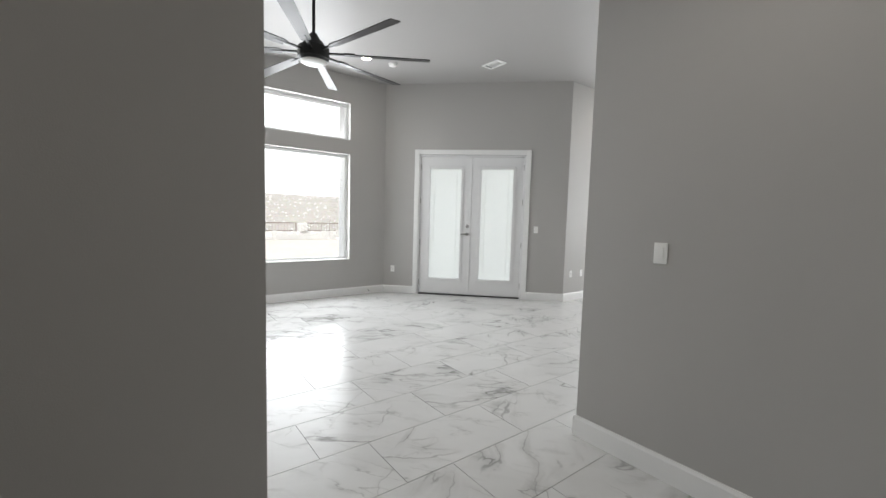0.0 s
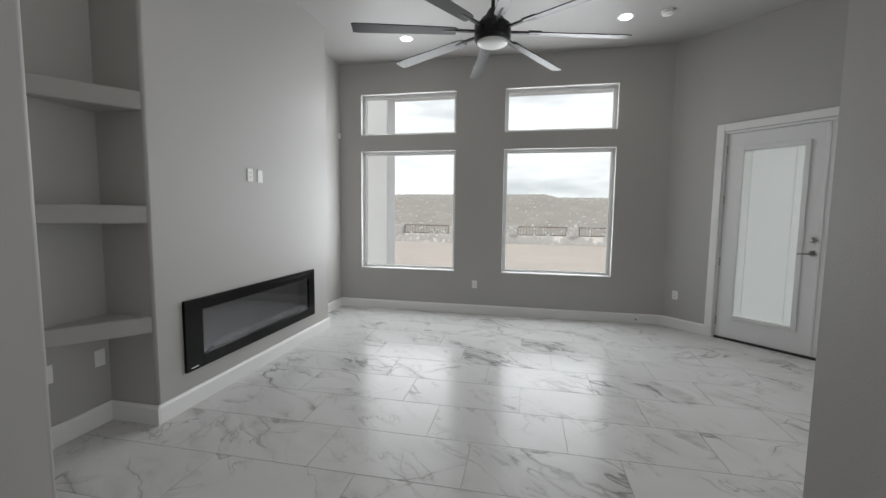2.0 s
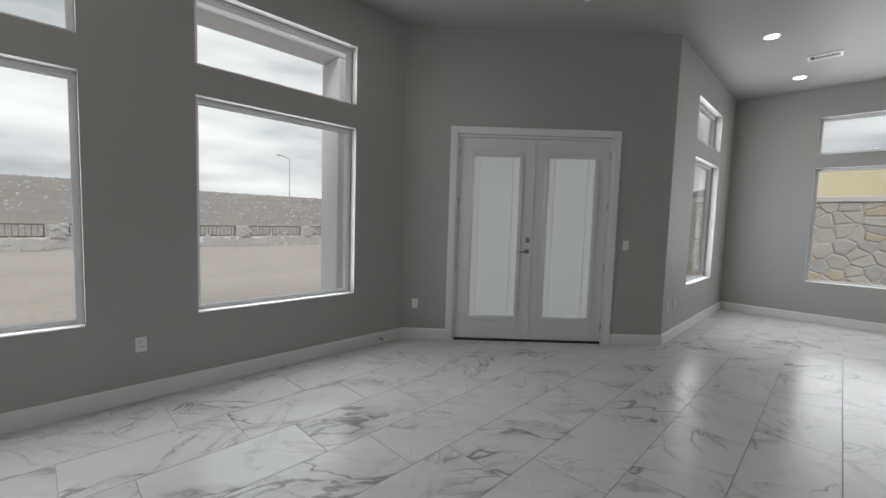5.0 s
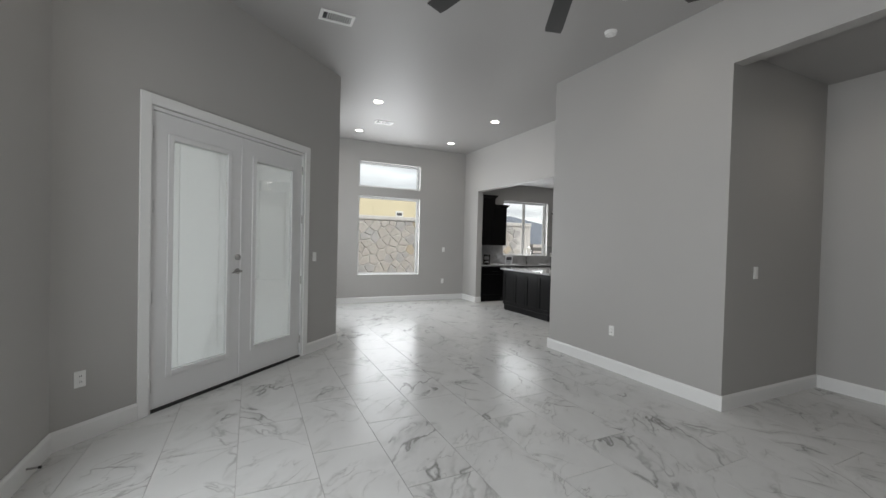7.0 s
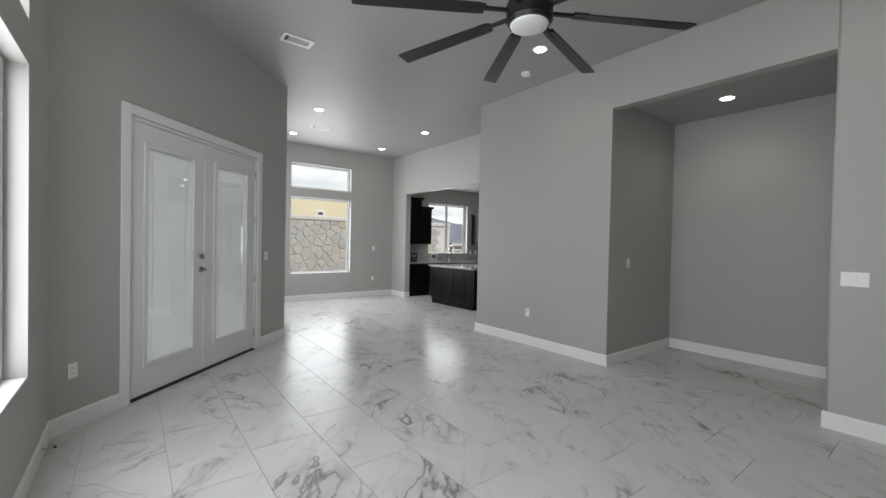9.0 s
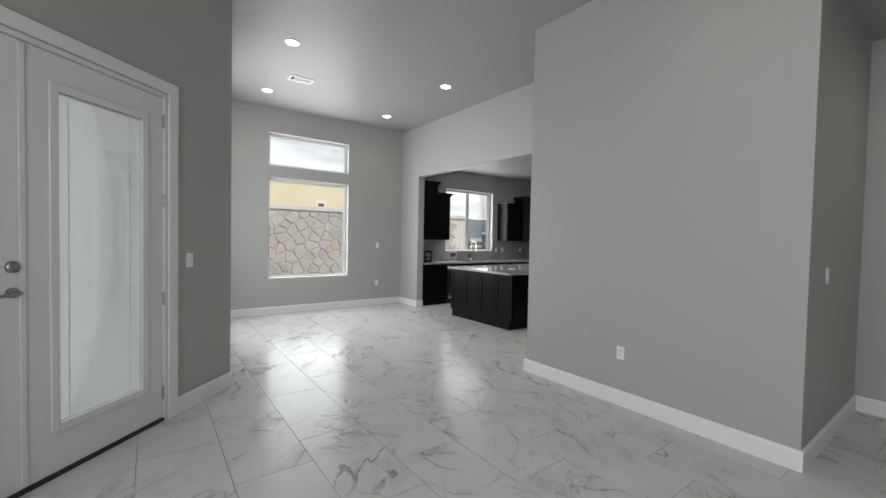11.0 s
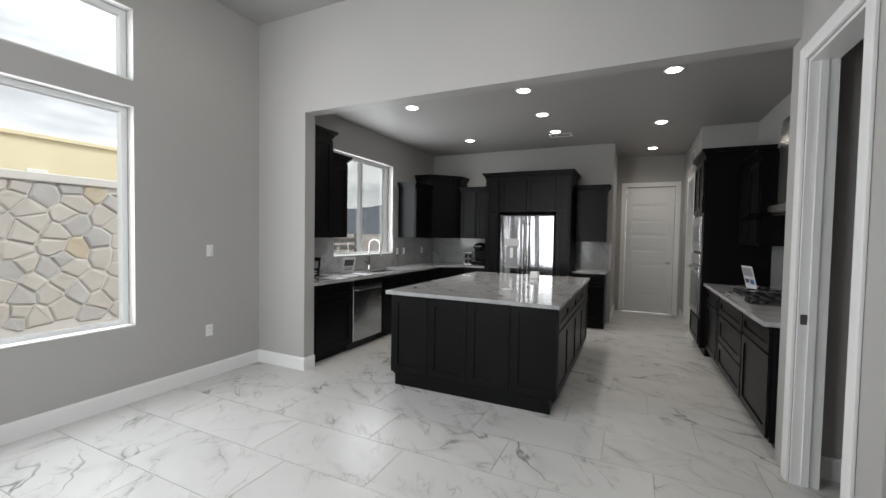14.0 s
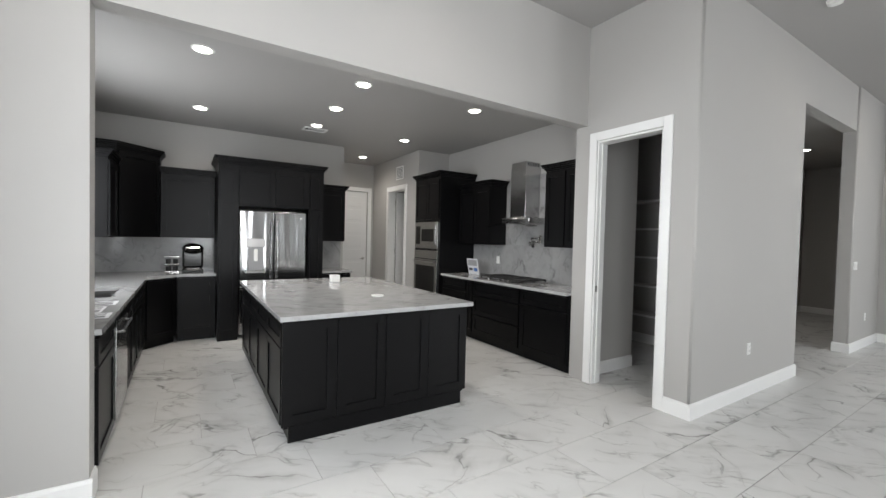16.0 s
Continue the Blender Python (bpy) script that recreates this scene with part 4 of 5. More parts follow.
# range side base cabinets
cabinet(pose(4.30, -0.53, 0, 0, 0, -90), 0.75, 0.61, 0, CT, std(0.75, 1), True)
cabinet(pose(4.30, -1.285, 0, 0, 0, -90), 0.99, 0.61, 0, CT, [(0.012, 0.978, 0.68, 0.865, "drawer_front"), (0.012, 0.978, 0.40, 0.67, "drawer_front"), (0.012, 0.978, 0.12, 0.39, "drawer_front")], True, label="black-stained drawer cabinet under the cooktop")
cabinet(pose(4.30, -2.28, 0, 0, 0, -90), 0.15, 0.61, 0, CT, [(0.008, 0.142, 0.12, 0.865, "door")], True, label="narrow black-stained pull-out base cabinet")
cabinet(pose(4.30, -2.435, 0, 0, 0, -90), 0.67, 0.61, 0, CT, std(0.67, 1), True)
# cooktop
ck = thing("gas_cooktop", pose(4.02, -1.78, 0.921), "black and steel gas cooktop with cast-iron grates", "cooktop")
part("plate", B(-0.26, 0.26, -0.45, 0.45, 0.0005, 0.012, 0.004), STEEL, ck)
for bx, by, r in ((-0.12, -0.3, 0.045), (0.11, -0.3, 0.035), (-0.02, 0, 0.06), (-0.12, 0.3, 0.045), (0.11, 0.3, 0.035)):
    part("burner", cyl(bmesh.new(), (bx, by, 0.012), (bx, by, 0.03), r, r * 0.8), BURNER, ck)
for by in (-0.3, 0, 0.3):
    g = bmesh.new()
    for s in (-0.13, 0.13):
        box(g, -0.23, 0.20, by + s - 0.006, by + s + 0.006, 0.035, 0.05)
    for xx in (-0.23, -0.12, 0.0, 0.11, 0.19):
        box(g, xx - 0.006, xx + 0.006, by - 0.13, by + 0.13, 0.036, 0.051)
    for s in (-0.13, 0.13):
        for xx in (-0.22, 0.19):
            box(g, xx - 0.006, xx + 0.006, by + s - 0.006, by + s + 0.006, 0.012, 0.036)
    part("grate", g, BURNER, ck, "cast-iron grate")
for i in range(5):
    part("knob", cyl(bmesh.new(), (0.235, -0.2 + i * 0.1, 0.012), (0.235, -0.2 + i * 0.1, 0.035), 0.017), STEEL, ck)
# hood
hd_ = thing("range_hood", pose(3.68, -1.75, 1.70), "stainless chimney range hood with a curved glass visor", "range hood")
part("chimney", box(B(0.002, 0.285, -0.15, 0.15, 0.10, 0.80, 0.003), 0.01, 0.278, -0.143, 0.143, 0.80, 0.87), STEEL, hd_, "brushed stainless chimney")
for i in range(7):
    part("slot", B(0.04 + i * 0.033, 0.055 + i * 0.033, 0.1432, 0.1445, 0.81, 0.86), DARK, hd_)
part("motor_box", B(0.002, 0.33, -0.28, 0.28, 0.015, 0.10, 0.01), STEEL, hd_)
vz = bmesh.new()
rows = [[vz.verts.new((x, y, 0.035 - 0.10 * (y / 0.45) ** 2 * 0.5 - 0.02 * (x / 0.5) ** 2)) for y in [j * 0.09 - 0.45 for j in range(11)]] for x in (0.33, 0.40, 0.46, 0.5)]
for r0, r1 in zip(rows, rows[1:]):
    for j in range(10):
        vz.faces.new((r0[j], r0[j + 1], r1[j + 1], r1[j]))
bmesh.ops.solidify(vz, geom=vz.faces[:], thickness=0.006)
part("visor", vz, HGLASS, hd_, "curved glass visor", True)
pf = thing("pot_filler", pose(3.68, -1.69, 1.42), "nickel folding pot-filler tap on the backsplash", "pot filler")
part("wall_flange", cyl(bmesh.new(), (0.012, 0, 0), (0.03, 0, 0), 0.032), CHROME, pf)
part("arm", tube(bmesh.new(), [(0.02, 0, 0), (0.09, 0, 0), (0.09, 0.0, 0.05), (0.09, 0.20, 0.05), (0.11, 0.20, 0.10), (0.11, 0.05, 0.10), (0.11, 0.05, 0.0)], 0.010), CHROME, pf, smooth=True)
part("valve", cyl(bmesh.new(), (0.09, 0.2, 0.03), (0.09, 0.2, 0.14), 0.014), CHROME, pf)

# backsplash
for nm, q in (("backsplash", (8.905, 8.919, -3.06, -0.521, 0.922, 1.134)), ("backsplash", (8.905, 8.919, -1.549, -0.521, 1.1342, 1.409)), ("backsplash", (8.905, 8.919, -4.598, -3.061, 0.922, 1.409)), ("backsplash", (7.505, 8.904, -4.599, -4.586, 0.922, 1.409)),
              ("backsplash", (5.54, 6.072, -4.599, -4.586, 0.922, 1.394)), ("backsplash", (3.681, 3.694, -3.098, -0.521, 0.922, 1.409)), ("backsplash", (3.681, 3.694, -2.288, -1.195, 1.4092, 2.42))):
    setting(nm, B(*q), SPLASH, "grey veined stone slab backsplash, cabinet shade put into its tone", "backsplash")
for q in (("outlet", 8.905, -3.20, 1.17, -90), ("switch", 8.905, -3.42, 1.17, -90), ("outlet", 8.905, -4.1, 1.17, -90), ("outlet", 5.72, -4.586, 1.16, 0), ("outlet", 3.694, -2.45, 1.17, 90)):
    plate(*q)

# ---- island ----
IY0, IY1, IX0, IX1 = ISLS, -0.50, 5.70, 7.29
isl = thing("kitchen_island", pose(6.5, -1.6, 0), "large black-stained panelled kitchen island", "kitchen island", local=False)
part("body", B(IX0 + 0.021, IX1 - 0.021, IY0, IY1 - 0.021, 0.10, CT), BLACK, isl)
part("toe_kick", B(IX0 + 0.06, IX1 - 0.06, IY0 + 0.05, IY1 - 0.03, 0, 0.0995), BLACK, isl)
part("front_skirt", B(IX0 + 0.05, IX1 - 0.05, IY1 - 0.0295, IY1 - 0.004, 0.0, 0.118), BLACK, isl)
n = 4
w4 = (IX1 - IX0) / n
for i in range(n):
    o = part("panel", shaker(0, w4, 0.12, CT - 0.005, y=-0.021, st=0.075), BLACK, isl, "recessed end panel")
    o.matrix_basis = pose(IX0 + i * w4, IY1, 0)
L = IY1 - IY0
for i in range(4):
    for side in (0, 1):
        for z0, z1, kind in ((0.12, 0.67, "door"), (0.68, CT - 0.01, "drawer_front")):
            w = (L - 0.06) / 4
            o = part(kind, shaker(0, w, z0, z1, y=-0.021), BLACK, isl)
            o.matrix_basis = pose(IX0, IY1 - 0.05 - (i + 1) * w + 0.0, 0, 0, 0, 90) if side == 0 else pose(IX1, IY1 - 0.05 - i * w, 0, 0, 0, -90)
it = thing("countertop", pose(6.5, -1.6, 0.9), "polished grey veined stone slab on the island", "countertop", local=False)
part("slab", B(5.678, 7.317, IY0 - 0.04, -0.432, CT + 0.001, 0.922, 0.004), STONE, it)

# ---- small kitchen things ----
cm = thing("coffee_maker", pose(7.78, -4.38, 0.922) @ Matrix.Diagonal((1.28, 1.2, 1.2, 1)), "black single-serve coffee maker on the counter", "coffee maker")
part("base", B(-0.10, 0.10, -0.14, 0.14, 0, 0.045, 0.012), GLOSSB, cm)
part("tower", B(-0.10, 0.10, -0.14, 0.0, 0.0455, 0.26, 0.02), GLOSSB, cm)
hb = bmesh.new()
bmesh.ops.create_uvsphere(hb, u_segments=20, v_segments=12, radius=0.12, matrix=Matrix.Translation((0, 0, 0.275)) @ Matrix.Diagonal((0.9, 1.1, 0.55, 1)))
part("brew_head", hb, GLOSSB, cm, smooth=True)
part("handle", tube(bmesh.new(), [(-0.07, 0.12, 0.26), (-0.06, 0.15, 0.29), (0.06, 0.15, 0.29), (0.07, 0.12, 0.26)], 0.008), CHROME, cm, "chrome lid handle")
part("drip_tray", B(-0.06, 0.06, 0.03, 0.13, 0.0455, 0.052), CHROME, cm)
pr = thing("coffee_pod_rack", pose(8.03, -4.42, 0.922) @ Matrix.Diagonal((1.25, 1.25, 1.25, 1)), "small stacked glass pod rack beside the coffee maker", "rack")
part("frame", box(box(B(-0.07, 0.07, -0.07, 0.07, 0, 0.012), -0.07, 0.07, -0.07, 0.07, 0.085, 0.095), -0.07, 0.07, -0.07, 0.07, 0.17, 0.18), CHROME, pr)
for x in (-0.033, 0.033):
    for z in (0.013, 0.096):
        part("pod", cyl(bmesh.new(), (x, 0.03, z), (x, 0.03, z + 0.05), 0.022, 0.027), DARK, pr)


def card(name, x, y, z, a, w, h, label, mat, marks):
    t = thing(name, pose(x, y, z, 0, 0, a) @ pose(0, 0, 0.002, -14, 0, 0), label, "sign")
    p = part("board", B(-w / 2, w / 2, -0.006, 0.0, 0, h, 0.001), mat, t)
    for q, mm in marks:
        part("print", B(q[0] * w - w / 2, q[1] * w - w / 2, 0.0005, 0.0015, q[2] * h, q[3] * h), mm, p)
    part("easel", B(-0.015, 0.015, -0.07, -0.0065, 0.0, 0.02), mat, t)


card("picture_frame", 8.70, -0.92, 0.921, 60, 0.17, 0.25, "small black framed notice leaning on the counter", GLOSSB, [((0.15, 0.85, 0.45, 0.8), GREYBED), ((0.2, 0.8, 0.15, 0.2), PAPER), ((0.2, 0.7, 0.27, 0.31), PAPER)])
card("info_card", 8.72, -1.62, 0.921, 70, 0.20, 0.22, "white printed information card standing on the counter", PAPER, [((0.15, 0.85, 0.45, 0.85), INK), ((0.2, 0.8, 0.2, 0.24), INK), ((0.2, 0.7, 0.3, 0.34), INK)])
card("cook_book", 3.95, -2.74, 0.921, -75, 0.21, 0.26, "colour-printed brochure in a clear stand by the cooktop", PAPER, [((0.08, 0.92, 0.55, 0.92), GREYBED), ((0.1, 0.45, 0.2, 0.42), BLUEP), ((0.55, 0.9, 0.24, 0.42), INK)])
for x, y, w, d in ((8.45, -1.55, 0.28, 0.2), (8.42, -0.98, 0.28, 0.2), (8.72, -1.22, 0.28, 0.21), (8.45, -1.25, 0.2, 0.28)):
    t = thing("leaflet", pose(x, y, 0.9225), "flat white printed leaflet lying on the counter", "paper")
    p = part("sheet", B(-w / 2, w / 2, -d / 2, d / 2, 0, 0.0015), PAPER, t)
    part("photo", B(-w * 0.42, w * 0.42, d * 0.12, d * 0.42, 0.0017, 0.0024), INK, p, "dark printed photograph")
    for i in range(2):
        part("print", B(-w * 0.4, w * (0.1 + 0.1 * i), -d * 0.35 + i * d * 0.22, -d * 0.25 + i * d * 0.22, 0.0017, 0.0025), INK, p)
cu = thing("white_candle_box", pose(6.32, -2.42, 0.9225), "small white box standing on the island", "box")
part("box_body", B(-0.05, 0.05, -0.05, 0.05, 0, 0.07, 0.006), PLATE, cu)
part("lid", B(-0.052, 0.052, -0.052, 0.052, 0.0705, 0.085, 0.004), PLATE, cu)
di = thing("coaster", pose(6.31, -1.12, 0.9225), "round white coaster lying on the island", "coaster")
part("disc", cyl(bmesh.new(), (0, 0, 0), (0, 0, 0.008), 0.06, 0.06, 28), PLATE, di)

# ---- pantry shelves ----
for z in (0.45, 0.87, 1.28, 1.68, 2.08):
    ps = thing("pantry_shelf", pose(2.2, -0.4, z), "painted grey pantry shelf with a pale front edge", "shelf", "pantry shelves", local=False)
    part("board", B(2.062, 2.36, -1.52, 0.60, z, z + 0.02), PAINT, ps)
    part("edge", B(2.3605, 2.37, -1.52, 0.60, z - 0.004, z + 0.022), TRIM, ps, "white front edge")
    part("bracket", B(2.062, 2.30, -0.48, -0.46, z - 0.06, z - 0.0005), CARCASS, ps)

# spring door stop on the baseboard
ds = thing("door_stop", pose(2.9, 5.784, 0.07), "small dark spring door stop on the baseboard", "door stop")
part("spring", cyl(bmesh.new(), (0, -0.002, 0), (0, -0.055, 0), 0.006, 0.006, 10), NICKEL, ds)
part("rubber_tip", cyl(bmesh.new(), (0, -0.0552, 0), (0, -0.07, 0), 0.009, 0.008, 12), DARK, ds, "black rubber tip")


# ---- outdoors ----
def ground_z(x, y):
    s = min(1, max(0, (y - 26) / 34))
    s = s * s * (3 - 2 * s)
    step = 0.42 if x < 4.6 else 0.0
    return -0.16 + s * (4.15 + step) + 0.05 * noise.noise((x * 0.2, y * 0.2, 0)) * (1 if y > 20 else 0.2)


gx = [-2500, -900, -300, -120, -60] + [-40 + 2 * i for i in range(41)] + [60, 120, 300, 900, 2500]
gy = [-2500, -900, -300, -100, -40, -15, 0, 8, 14, 18, 20, 22, 24] + [25 + 1.5 * i for i in range(28)] + [75, 100, 200, 500, 1200, 2500]
verts = [(x, y, ground_z(x, y)) for y in gy for x in gx]
faces, nx = [], len(gx)
for j in range(len(gy) - 1):
    for i in range(nx - 1):
        faces.append((j * nx + i, j * nx + i + 1, (j + 1) * nx + i + 1, (j + 1) * nx + i))
gme = bpy.data.meshes.new("ground")
gme.from_pydata(verts, [], faces)
gme.materials.append(SOIL)
gme.materials.append(SCRUB)
for p_ in gme.polygons:
    p_.use_smooth = True
    p_.material_index = 1 if p_.center.y > 24.5 else 0
tagged(part("ground", gme, SOIL), "dry tan desert soil rising to a gravel hillside", "ground", kind="structure")

rnd = random.Random(11)


def rock_mesh(seed, flat=1.0):
    r = random.Random(seed)
    bm = bmesh.new()
    n = r.choice((6, 7, 8))
    pts = []
    for i in range(n):
        a = 2 * math.pi * i / n + r.uniform(-0.25, 0.25)
        q = r.uniform(0.84, 1.08)
        pts.append((q * math.cos(a) * 0.5, q * math.sin(a) * 0.5))
    back = [bm.verts.new((x * 1.0, y * 1.0, -0.3)) for x, y in pts]
    mid = [bm.verts.new((x, y, 0.05 * r.random())) for x, y in pts]
    top = [bm.verts.new((x * 0.72, y * 0.72, 0.16 + 0.08 * r.random())) for x, y in pts]
    for lo, hi in ((back, mid), (mid, top)):
        for i in range(n):
            j = (i + 1) % n
            bm.faces.new((lo[i], lo[j], hi[j], hi[i]))
    bm.faces.new(top)
    return mesh_of(bm, "stone", (ROCK, ROCKY, ROCKG, ROCK, ROCK)[seed % 5])


ROCKS = [rock_mesh(i) for i in range(15)]
# rubble wall to the east, fitted irregular stones
ew = tagged(new("stone_wall", mesh_of(B(13.5, 13.95, -6.0, 9, -0.2, 2.18), "stone_wall", MORTAR)), "tall rubble stone garden wall with pale mortar", "wall", kind="structure")
part("cap", B(13.44, 14.0, -6.0, 9, 2.181, 2.32, 0.02), MORTAR, ew, "pale mortar cap")
SEEDS = {}
for row in range(-1, 13):
    for c in range(-1, 27):
        SEEDS[row, c] = (-5.3 + (c + 0.5 * (row % 2) + rnd.uniform(-0.36, 0.36)) * 0.46, 0.02 + (row + rnd.uniform(-0.36, 0.36)) * 0.19)


def clipped(poly, mx, my, dx, dy):
    """The side of a polygon on which (p - m) . d is below zero."""
    out = []
    for (ax, ay), (bx, by) in zip(poly, poly[1:] + poly[:1]):
        fa_, fb_ = (ax - mx) * dx + (ay - my) * dy, (bx - mx) * dx + (by - my) * dy
        if fa_ < 0:
            out.append((ax, ay))
        if fa_ * fb_ < 0:
            t_ = fa_ / (fa_ - fb_)
            out.append((ax + (bx - ax) * t_, ay + (by - ay) * t_))
    return out


for (row, c), (py, pz) in SEEDS.items():
    if not (0 <= row < 12 and 0 <= c < 25):
        continue
    poly = [(py - 0.5, max(-0.1, pz - 0.4)), (py + 0.5, max(-0.1, pz - 0.4)), (py + 0.5, min(2.17, pz + 0.4)), (py - 0.5, min(2.17, pz + 0.4))]
    for dr in (-2, -1, 0, 1, 2):
        for dc in (-2, -1, 0, 1, 2):
            q = SEEDS.get((row + dr, c + dc))
            if q and (dr or dc) and poly:
                dx, dy = q[0] - py, q[1] - pz
                dl = math.hypot(dx, dy)
                k_ = 0.5 - 0.008 / dl
                poly = clipped(poly, py + dx * k_, pz + dy * k_, dx, dy)
    if len(poly) < 3:
        continue
    cy_, cz_ = sum(p[0] for p in poly) / len(poly), sum(p[1] for p in poly) / len(poly)
    sb_, d_ = bmesh.new(), rnd.uniform(0.012, 0.03)
    rings = [[sb_.verts.new((13.499 - x, cy_ + (y_ - cy_) * f, cz_ + (z_ - cz_) * f)) for y_, z_ in poly] for x, f in ((0.0, 1.0), (d_ * 0.6, 0.97), (d_ + rnd.uniform(0, 0.012), 0.80))]
    for v in rings[2]:
        v.co.x += rnd.uniform(-0.008, 0.008)
    for lo, hi in zip(rings, rings[1:]):
        for i in range(len(poly)):
            j = (i + 1) % len(poly)
            sb_.faces.new((lo[i], lo[j], hi[j], hi[i]))
    sb_.faces.new(rings[2])
    part("stone", sb_, (ROCK, ROCK, ROCKG, ROCK, ROCK, ROCKG, ROCK, ROCK, ROCKY)[rnd.randrange(9)], ew)
# neighbouring ochre wall
nb = thing("block_wall", pose(18.3, 0, 0), "ochre stucco boundary wall behind the stone wall", "wall", local=False, kind="structure")
part("panel", B(18.2, 18.45, -6.0, 4.2, -0.2, 3.62), YSTUCCO, nb)
part("panel", B(18.2, 18.45, -9.5, -6.0, -0.2, 1.9), YSTUCCO, nb)
part("pillar", B(18.05, 18.6, 3.9, 4.5, -0.2, 3.8, 0.02), YSTUCCO, nb)
part("cap", B(18.12, 18.53, -6.0, 3.89, 3.621, 3.72, 0.01), YSTUCCO, nb)
mt_ = thing("wall_vent", pose(18.2, -1.8, 2.5), "small white framed vent on the ochre wall", "vent", local=False)
part("frame", B(18.165, 18.199, -2.0, -1.6, 2.52, 2.88, 0.01), PLATE, mt_)
part("grille", B(18.160, 18.1645, -1.93, -1.67, 2.66, 2.80), INK, mt_)

# low rubble wall with iron panels to the north
lw = thing("fence_wall", pose(0, 23.4, -0.16), "low rubble wall with stone piers and rusty iron panels", "fence", local=False)
part("wall_base", B(-28, 34, 23.25, 23.6, -0.3, 0.30), MORTAR, lw)
vs, fs = [], []
for i in range(1500):
    w, h = rnd.uniform(0.2, 0.5), rnd.uniform(0.15, 0.28)
    m = Matrix.Translation((rnd.uniform(-28, 34), 23.24, rnd.uniform(-0.15, 0.27))) @ pose(0, 0, 0, 90, 0, 0) @ pose(0, 0, 0, 0, 0, rnd.uniform(0, 360)) @ Matrix.Diagonal((w, h, 0.12, 1))
    src = ROCKS[rnd.randrange(15)]
    o = len(vs)
    vs += [tuple(m @ v.co) for v in src.vertices]
    fs += [tuple(o + q for q in p_.vertices) for p_ in src.polygons]
rm = bpy.data.meshes.new("rubble")
rm.from_pydata(vs, [], fs)
rm.materials.append(ROCKG)
tagged(part("rubble", rm, ROCKG, lw), kind="stuff")
bar_me = mesh_of(B(-0.007, 0.007, -0.007, 0.007, 0, 0.5), "bar", IRON)
for i in range(19):
    x = -29.63 + i * 3.37
    pb = B(x - 0.24, x + 0.24, 23.16, 23.66, 0.301, 0.80, 0.04)
    for k_ in range(9):
        bmesh.ops.create_icosphere(pb, subdivisions=1, radius=0.5, matrix=pose(x + rnd.uniform(-0.2, 0.2), 23.17, 0.36 + 0.055 * k_, rnd.uniform(0, 40), rnd.uniform(0, 40), 0) @ Matrix.Diagonal((rnd.uniform(0.2, 0.4), 0.12, rnd.uniform(0.14, 0.24), 1)))
    part("pier", pb, ROCKG, lw, "rubble stone pier")
    x0, x1 = x + 0.30, x + 3.0
    pn = part("iron_panel", box(box(box(B(x0, x1, 23.40, 23.44, 0.34, 0.38), x0, x1, 23.40, 23.44, 0.80, 0.84), x0, x0 + 0.04, 23.40, 23.44, 0.38, 0.80), x1 - 0.04, x1, 23.40, 23.44, 0.38, 0.80), IRON, lw, "rusty iron railing panel")
    if 3 < i < 16:
        for k_ in range(15):
            b = part("bar", bar_me, IRON, pn)
            b.matrix_basis = pose(x0 + 0.17 + k_ * 0.168, 23.42, 0.34)
# loose rocks and scrub on the slope
vs, fs = [], []
for i in range(2600):
    x, y = rnd.uniform(-35, 45), 24.5 + 36 * rnd.random() ** 1.6
    s = rnd.uniform(0.08, 0.32)
    m = Matrix.Translation((x, y, ground_z(x, y) + 0.02)) @ pose(0, 0, 0, rnd.uniform(-20, 20), 0, rnd.uniform(0, 360)) @ Matrix.Diagonal((s, s * 0.8, s * 1.4, 1))
    src = ROCKS[rnd.randrange(15)]
    o = len(vs)
    vs += [tuple(m @ v.co) for v in src.vertices]
    fs += [tuple(o + q for q in p_.vertices) for p_ in src.polygons]
sm = bpy.data.meshes.new("hillside_rocks")
sm.from_pydata(vs, [], fs)
sm.materials.append(ROCKG)
tagged(part("hillside_rocks", sm, ROCK), "scattered stones over the gravel hillside", "rocks", kind="stuff")

# patio frame in front of the great-room windows
po = thing("patio_frame", pose(0.9, 7.3, -0.16), "white stucco patio columns and beam outside the windows", "patio", local=False, kind="structure")
part("column", B(-1.62, -1.12, 6.95, 7.4, -0.2, 3.6, 0.02), STUCCO, po)
part("column", B(3.02, 3.5, 6.95, 7.4, -0.2, 3.6, 0.02), STUCCO, po)
part("beam", B(-1.8, 5.6, 6.95, 7.4, 3.601, 3.88, 0.02), STUCCO, po)
setting("patio_slab", B(-2.2, 7.5, 5.98, 7.9, -0.14, -0.03, 0.02), MORTAR, "pale concrete patio slab", "patio")

# slatted gate, portable toilet and lamp posts
gt = thing("slatted_gate", pose(13.6, -7.1, -0.16), "grey horizontal-slat yard gate", "gate", local=False)
for y_ in (-8.2, -6.15):
    part("post", B(13.55, 13.65, y_ - 0.05, y_ + 0.05, -0.2, 1.45), GREYW, gt)
for i in range(6):
    part("slat", B(13.52, 13.549, -8.2, -6.15, 0.02 + i * 0.23, 0.17 + i * 0.23), GREYW, gt)
tx, ty = 44.8, -35.9
pt = thing("portable_toilet", pose(tx, ty, -0.16), "blue and white portable toilet in the distance", "portable toilet", local=False)
part("cabin", B(tx - 0.6, tx + 0.6, ty - 0.6, ty + 0.6, -0.2, 2.0, 0.05), BLUEP, pt, "blue plastic cabin")
part("roof", B(tx - 0.65, tx + 0.65, ty - 0.65, ty + 0.65, 2.001, 2.3, 0.1), PLATE, pt, "white roof")
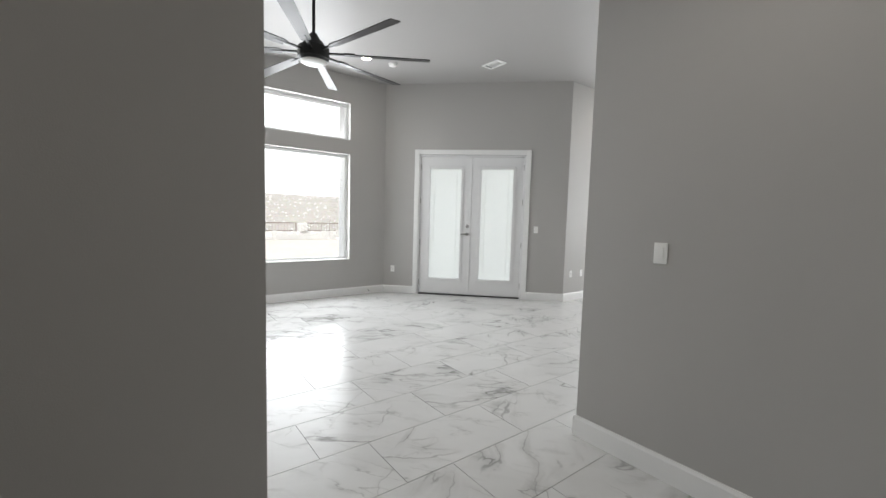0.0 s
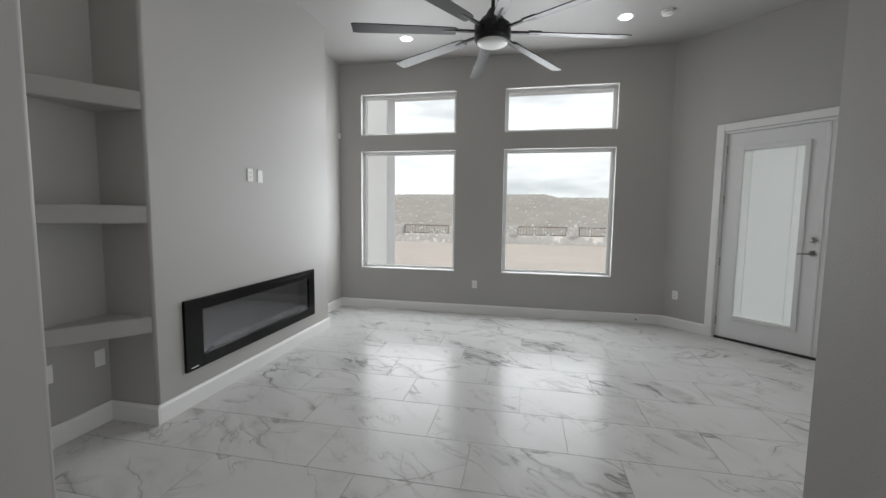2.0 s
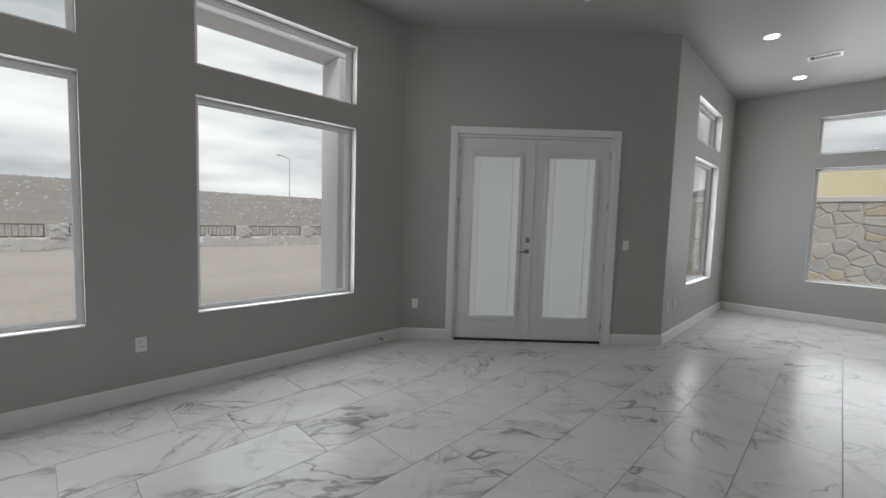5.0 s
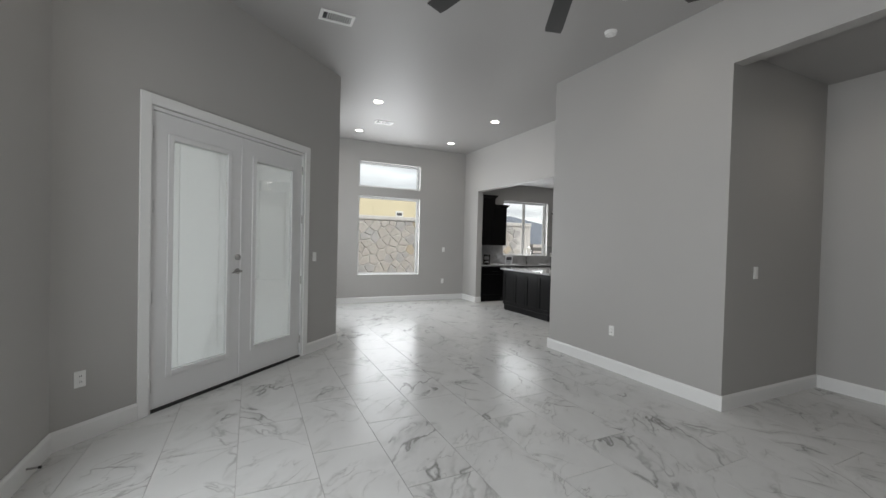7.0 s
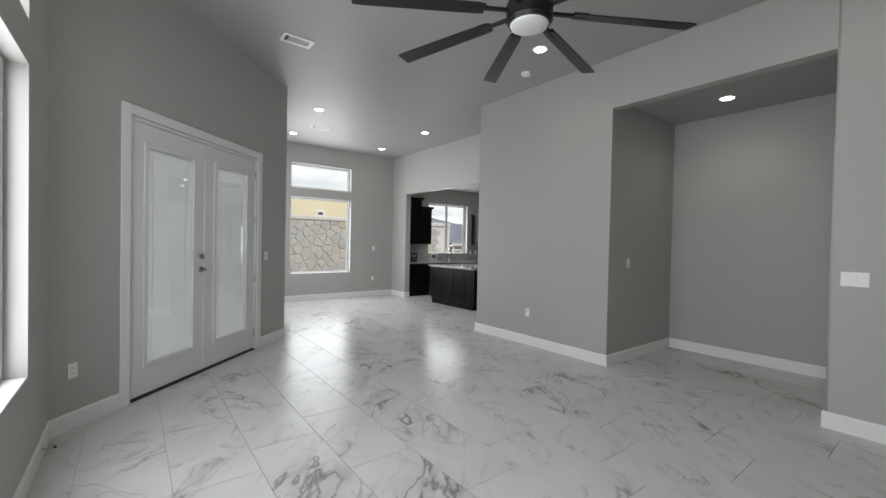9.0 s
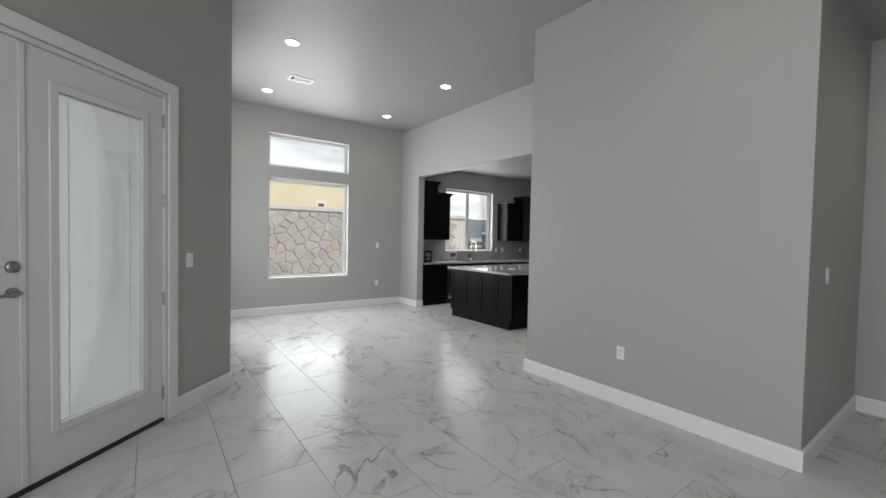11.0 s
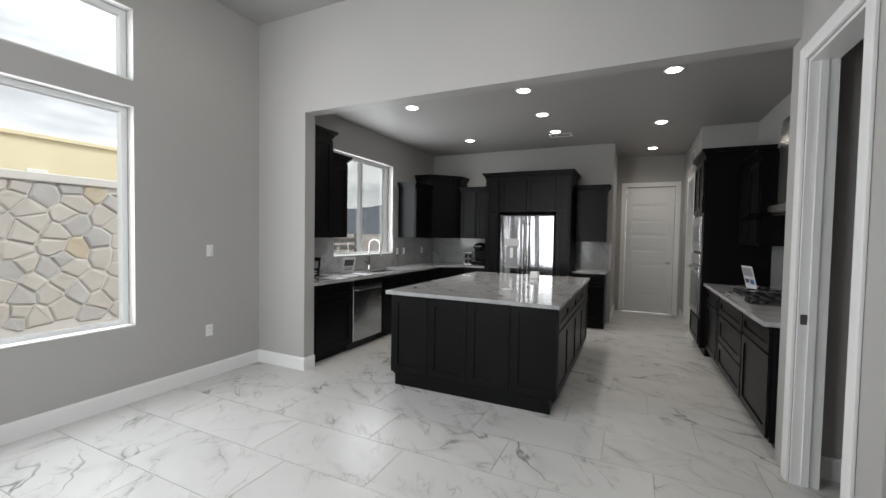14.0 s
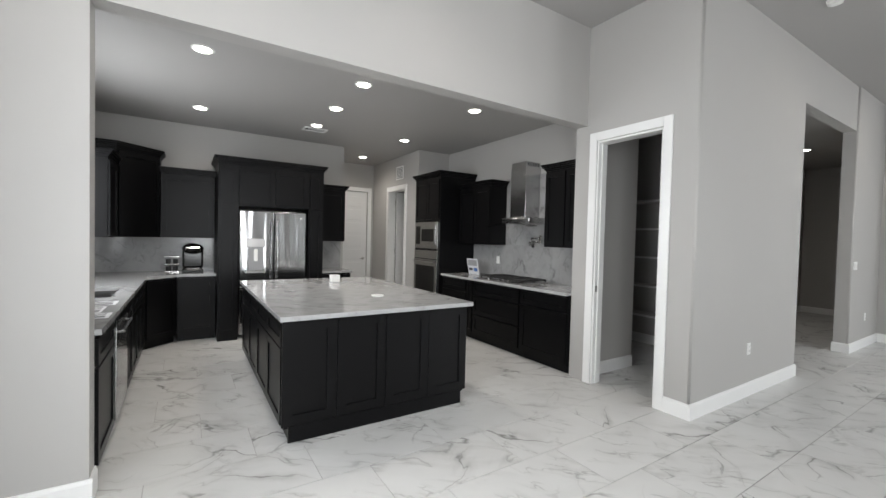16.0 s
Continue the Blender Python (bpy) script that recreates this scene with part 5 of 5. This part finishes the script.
part("door", B(tx - 0.63, tx - 0.601, ty - 0.4, ty + 0.4, 0.0, 1.9), PLATE, pt)
for x_, y_ in ((31, 70),):
    sl = thing("street_lamp", pose(x_, y_, 4), "thin grey street lamp beyond the hill", "street lamp", local=False)
    part("pole", cyl(bmesh.new(), (x_, y_, 3.9), (x_, y_, 11), 0.05, 0.03, 8), GREYW, sl)
    part("arm", tube(bmesh.new(), [(x_, y_, 10.9), (x_ - 1.6, y_, 11.3)], 0.04, 6), GREYW, sl)
    part("head", B(x_ - 2.1, x_ - 1.5, y_ - 0.12, y_ + 0.12, 11.24, 11.36), GREYW, sl)
# far mountains
mb = bmesh.new()
prev = None
for i in range(40):
    a = radians(-70 + i * 2.2)
    h = 90 + 150 * max(0, noise.noise((i * 0.13, 3.1, 0)) + 0.25) + 25 * noise.noise((i * 0.6, 0, 0))
    c, s = math.cos(a), math.sin(a)
    cur = [mb.verts.new((1800 * c, 1800 * s, -5)), mb.verts.new((2000 * c, 2000 * s, h)), mb.verts.new((2300 * c, 2300 * s, -5))]
    if prev:
        mb.faces.new((prev[0], cur[0], cur[1], prev[1]))
        mb.faces.new((prev[1], cur[1], cur[2], prev[2]))
    prev = cur
tagged(part("backdrop_mountains", mb, FARHILL), "hazy blue-grey mountain ridge on the horizon", "mountain", kind="structure")

# ---- floor tiles ----
TLx, TLy = 0.914, 0.4635


def inside(x, y):
    if -4.15 < x < 1.92 and -0.95 < y < 0.605:
        return True
    if -0.04 < x < 1.92 and 0.6 <= y <= 0.75:
        return True
    if XW < x < XE and YK1 < y < YN and not (x < 4.27 and y < 0.745):
        return (x - 3.24) * s45 + (y - 5.80) * c45 < 0.0 if y > YD else True
    if 4.27 < x < 8.295 and -0.53 < y <= YK1 + 0.01:
        return True
    if 3.68 < x < 8.92 and -4.6 < y < -0.52:
        return True
    if 3.12 < x < 5.5 and -6.05 < y <= -4.6:
        return True
    return 2.06 < x < 4.27 and -1.53 < y < 0.605


tile_me = mesh_of(B(-TLx / 2 + 0.0022, TLx / 2 - 0.0022, -TLy / 2 + 0.0022, TLy / 2 - 0.0022, -0.0038, 0.0), "tile", TILE)
for r in range(-21, 6):
    y = 3.28 + (r + 0.5) * TLy
    off = 1.05 - 0.305 * r
    for c in range(-20, 22):
        x = off + (c + 0.5) * TLx
        if not any(inside(x + a * TLx * 0.49, y + b * TLy * 0.49) for a in (-1, 0, 1) for b in (-1, 0, 1)):
            continue
        o = part("tile", tile_me, TILE, floor)
        x0, x1, y0, y1 = max(x - TLx / 2, -4.2), min(x + TLx / 2, 9.03), max(y - TLy / 2, -6.1), min(y + TLy / 2, 5.85)
        o.matrix_basis = pose((x0 + x1) / 2, (y0 + y1) / 2, 0.0, 0, 0, 180 if (r * 7 + c * 3) % 2 else 0) @ Matrix.Diagonal(((x1 - x0) / TLx, (y1 - y0) / TLy, 1, 1))
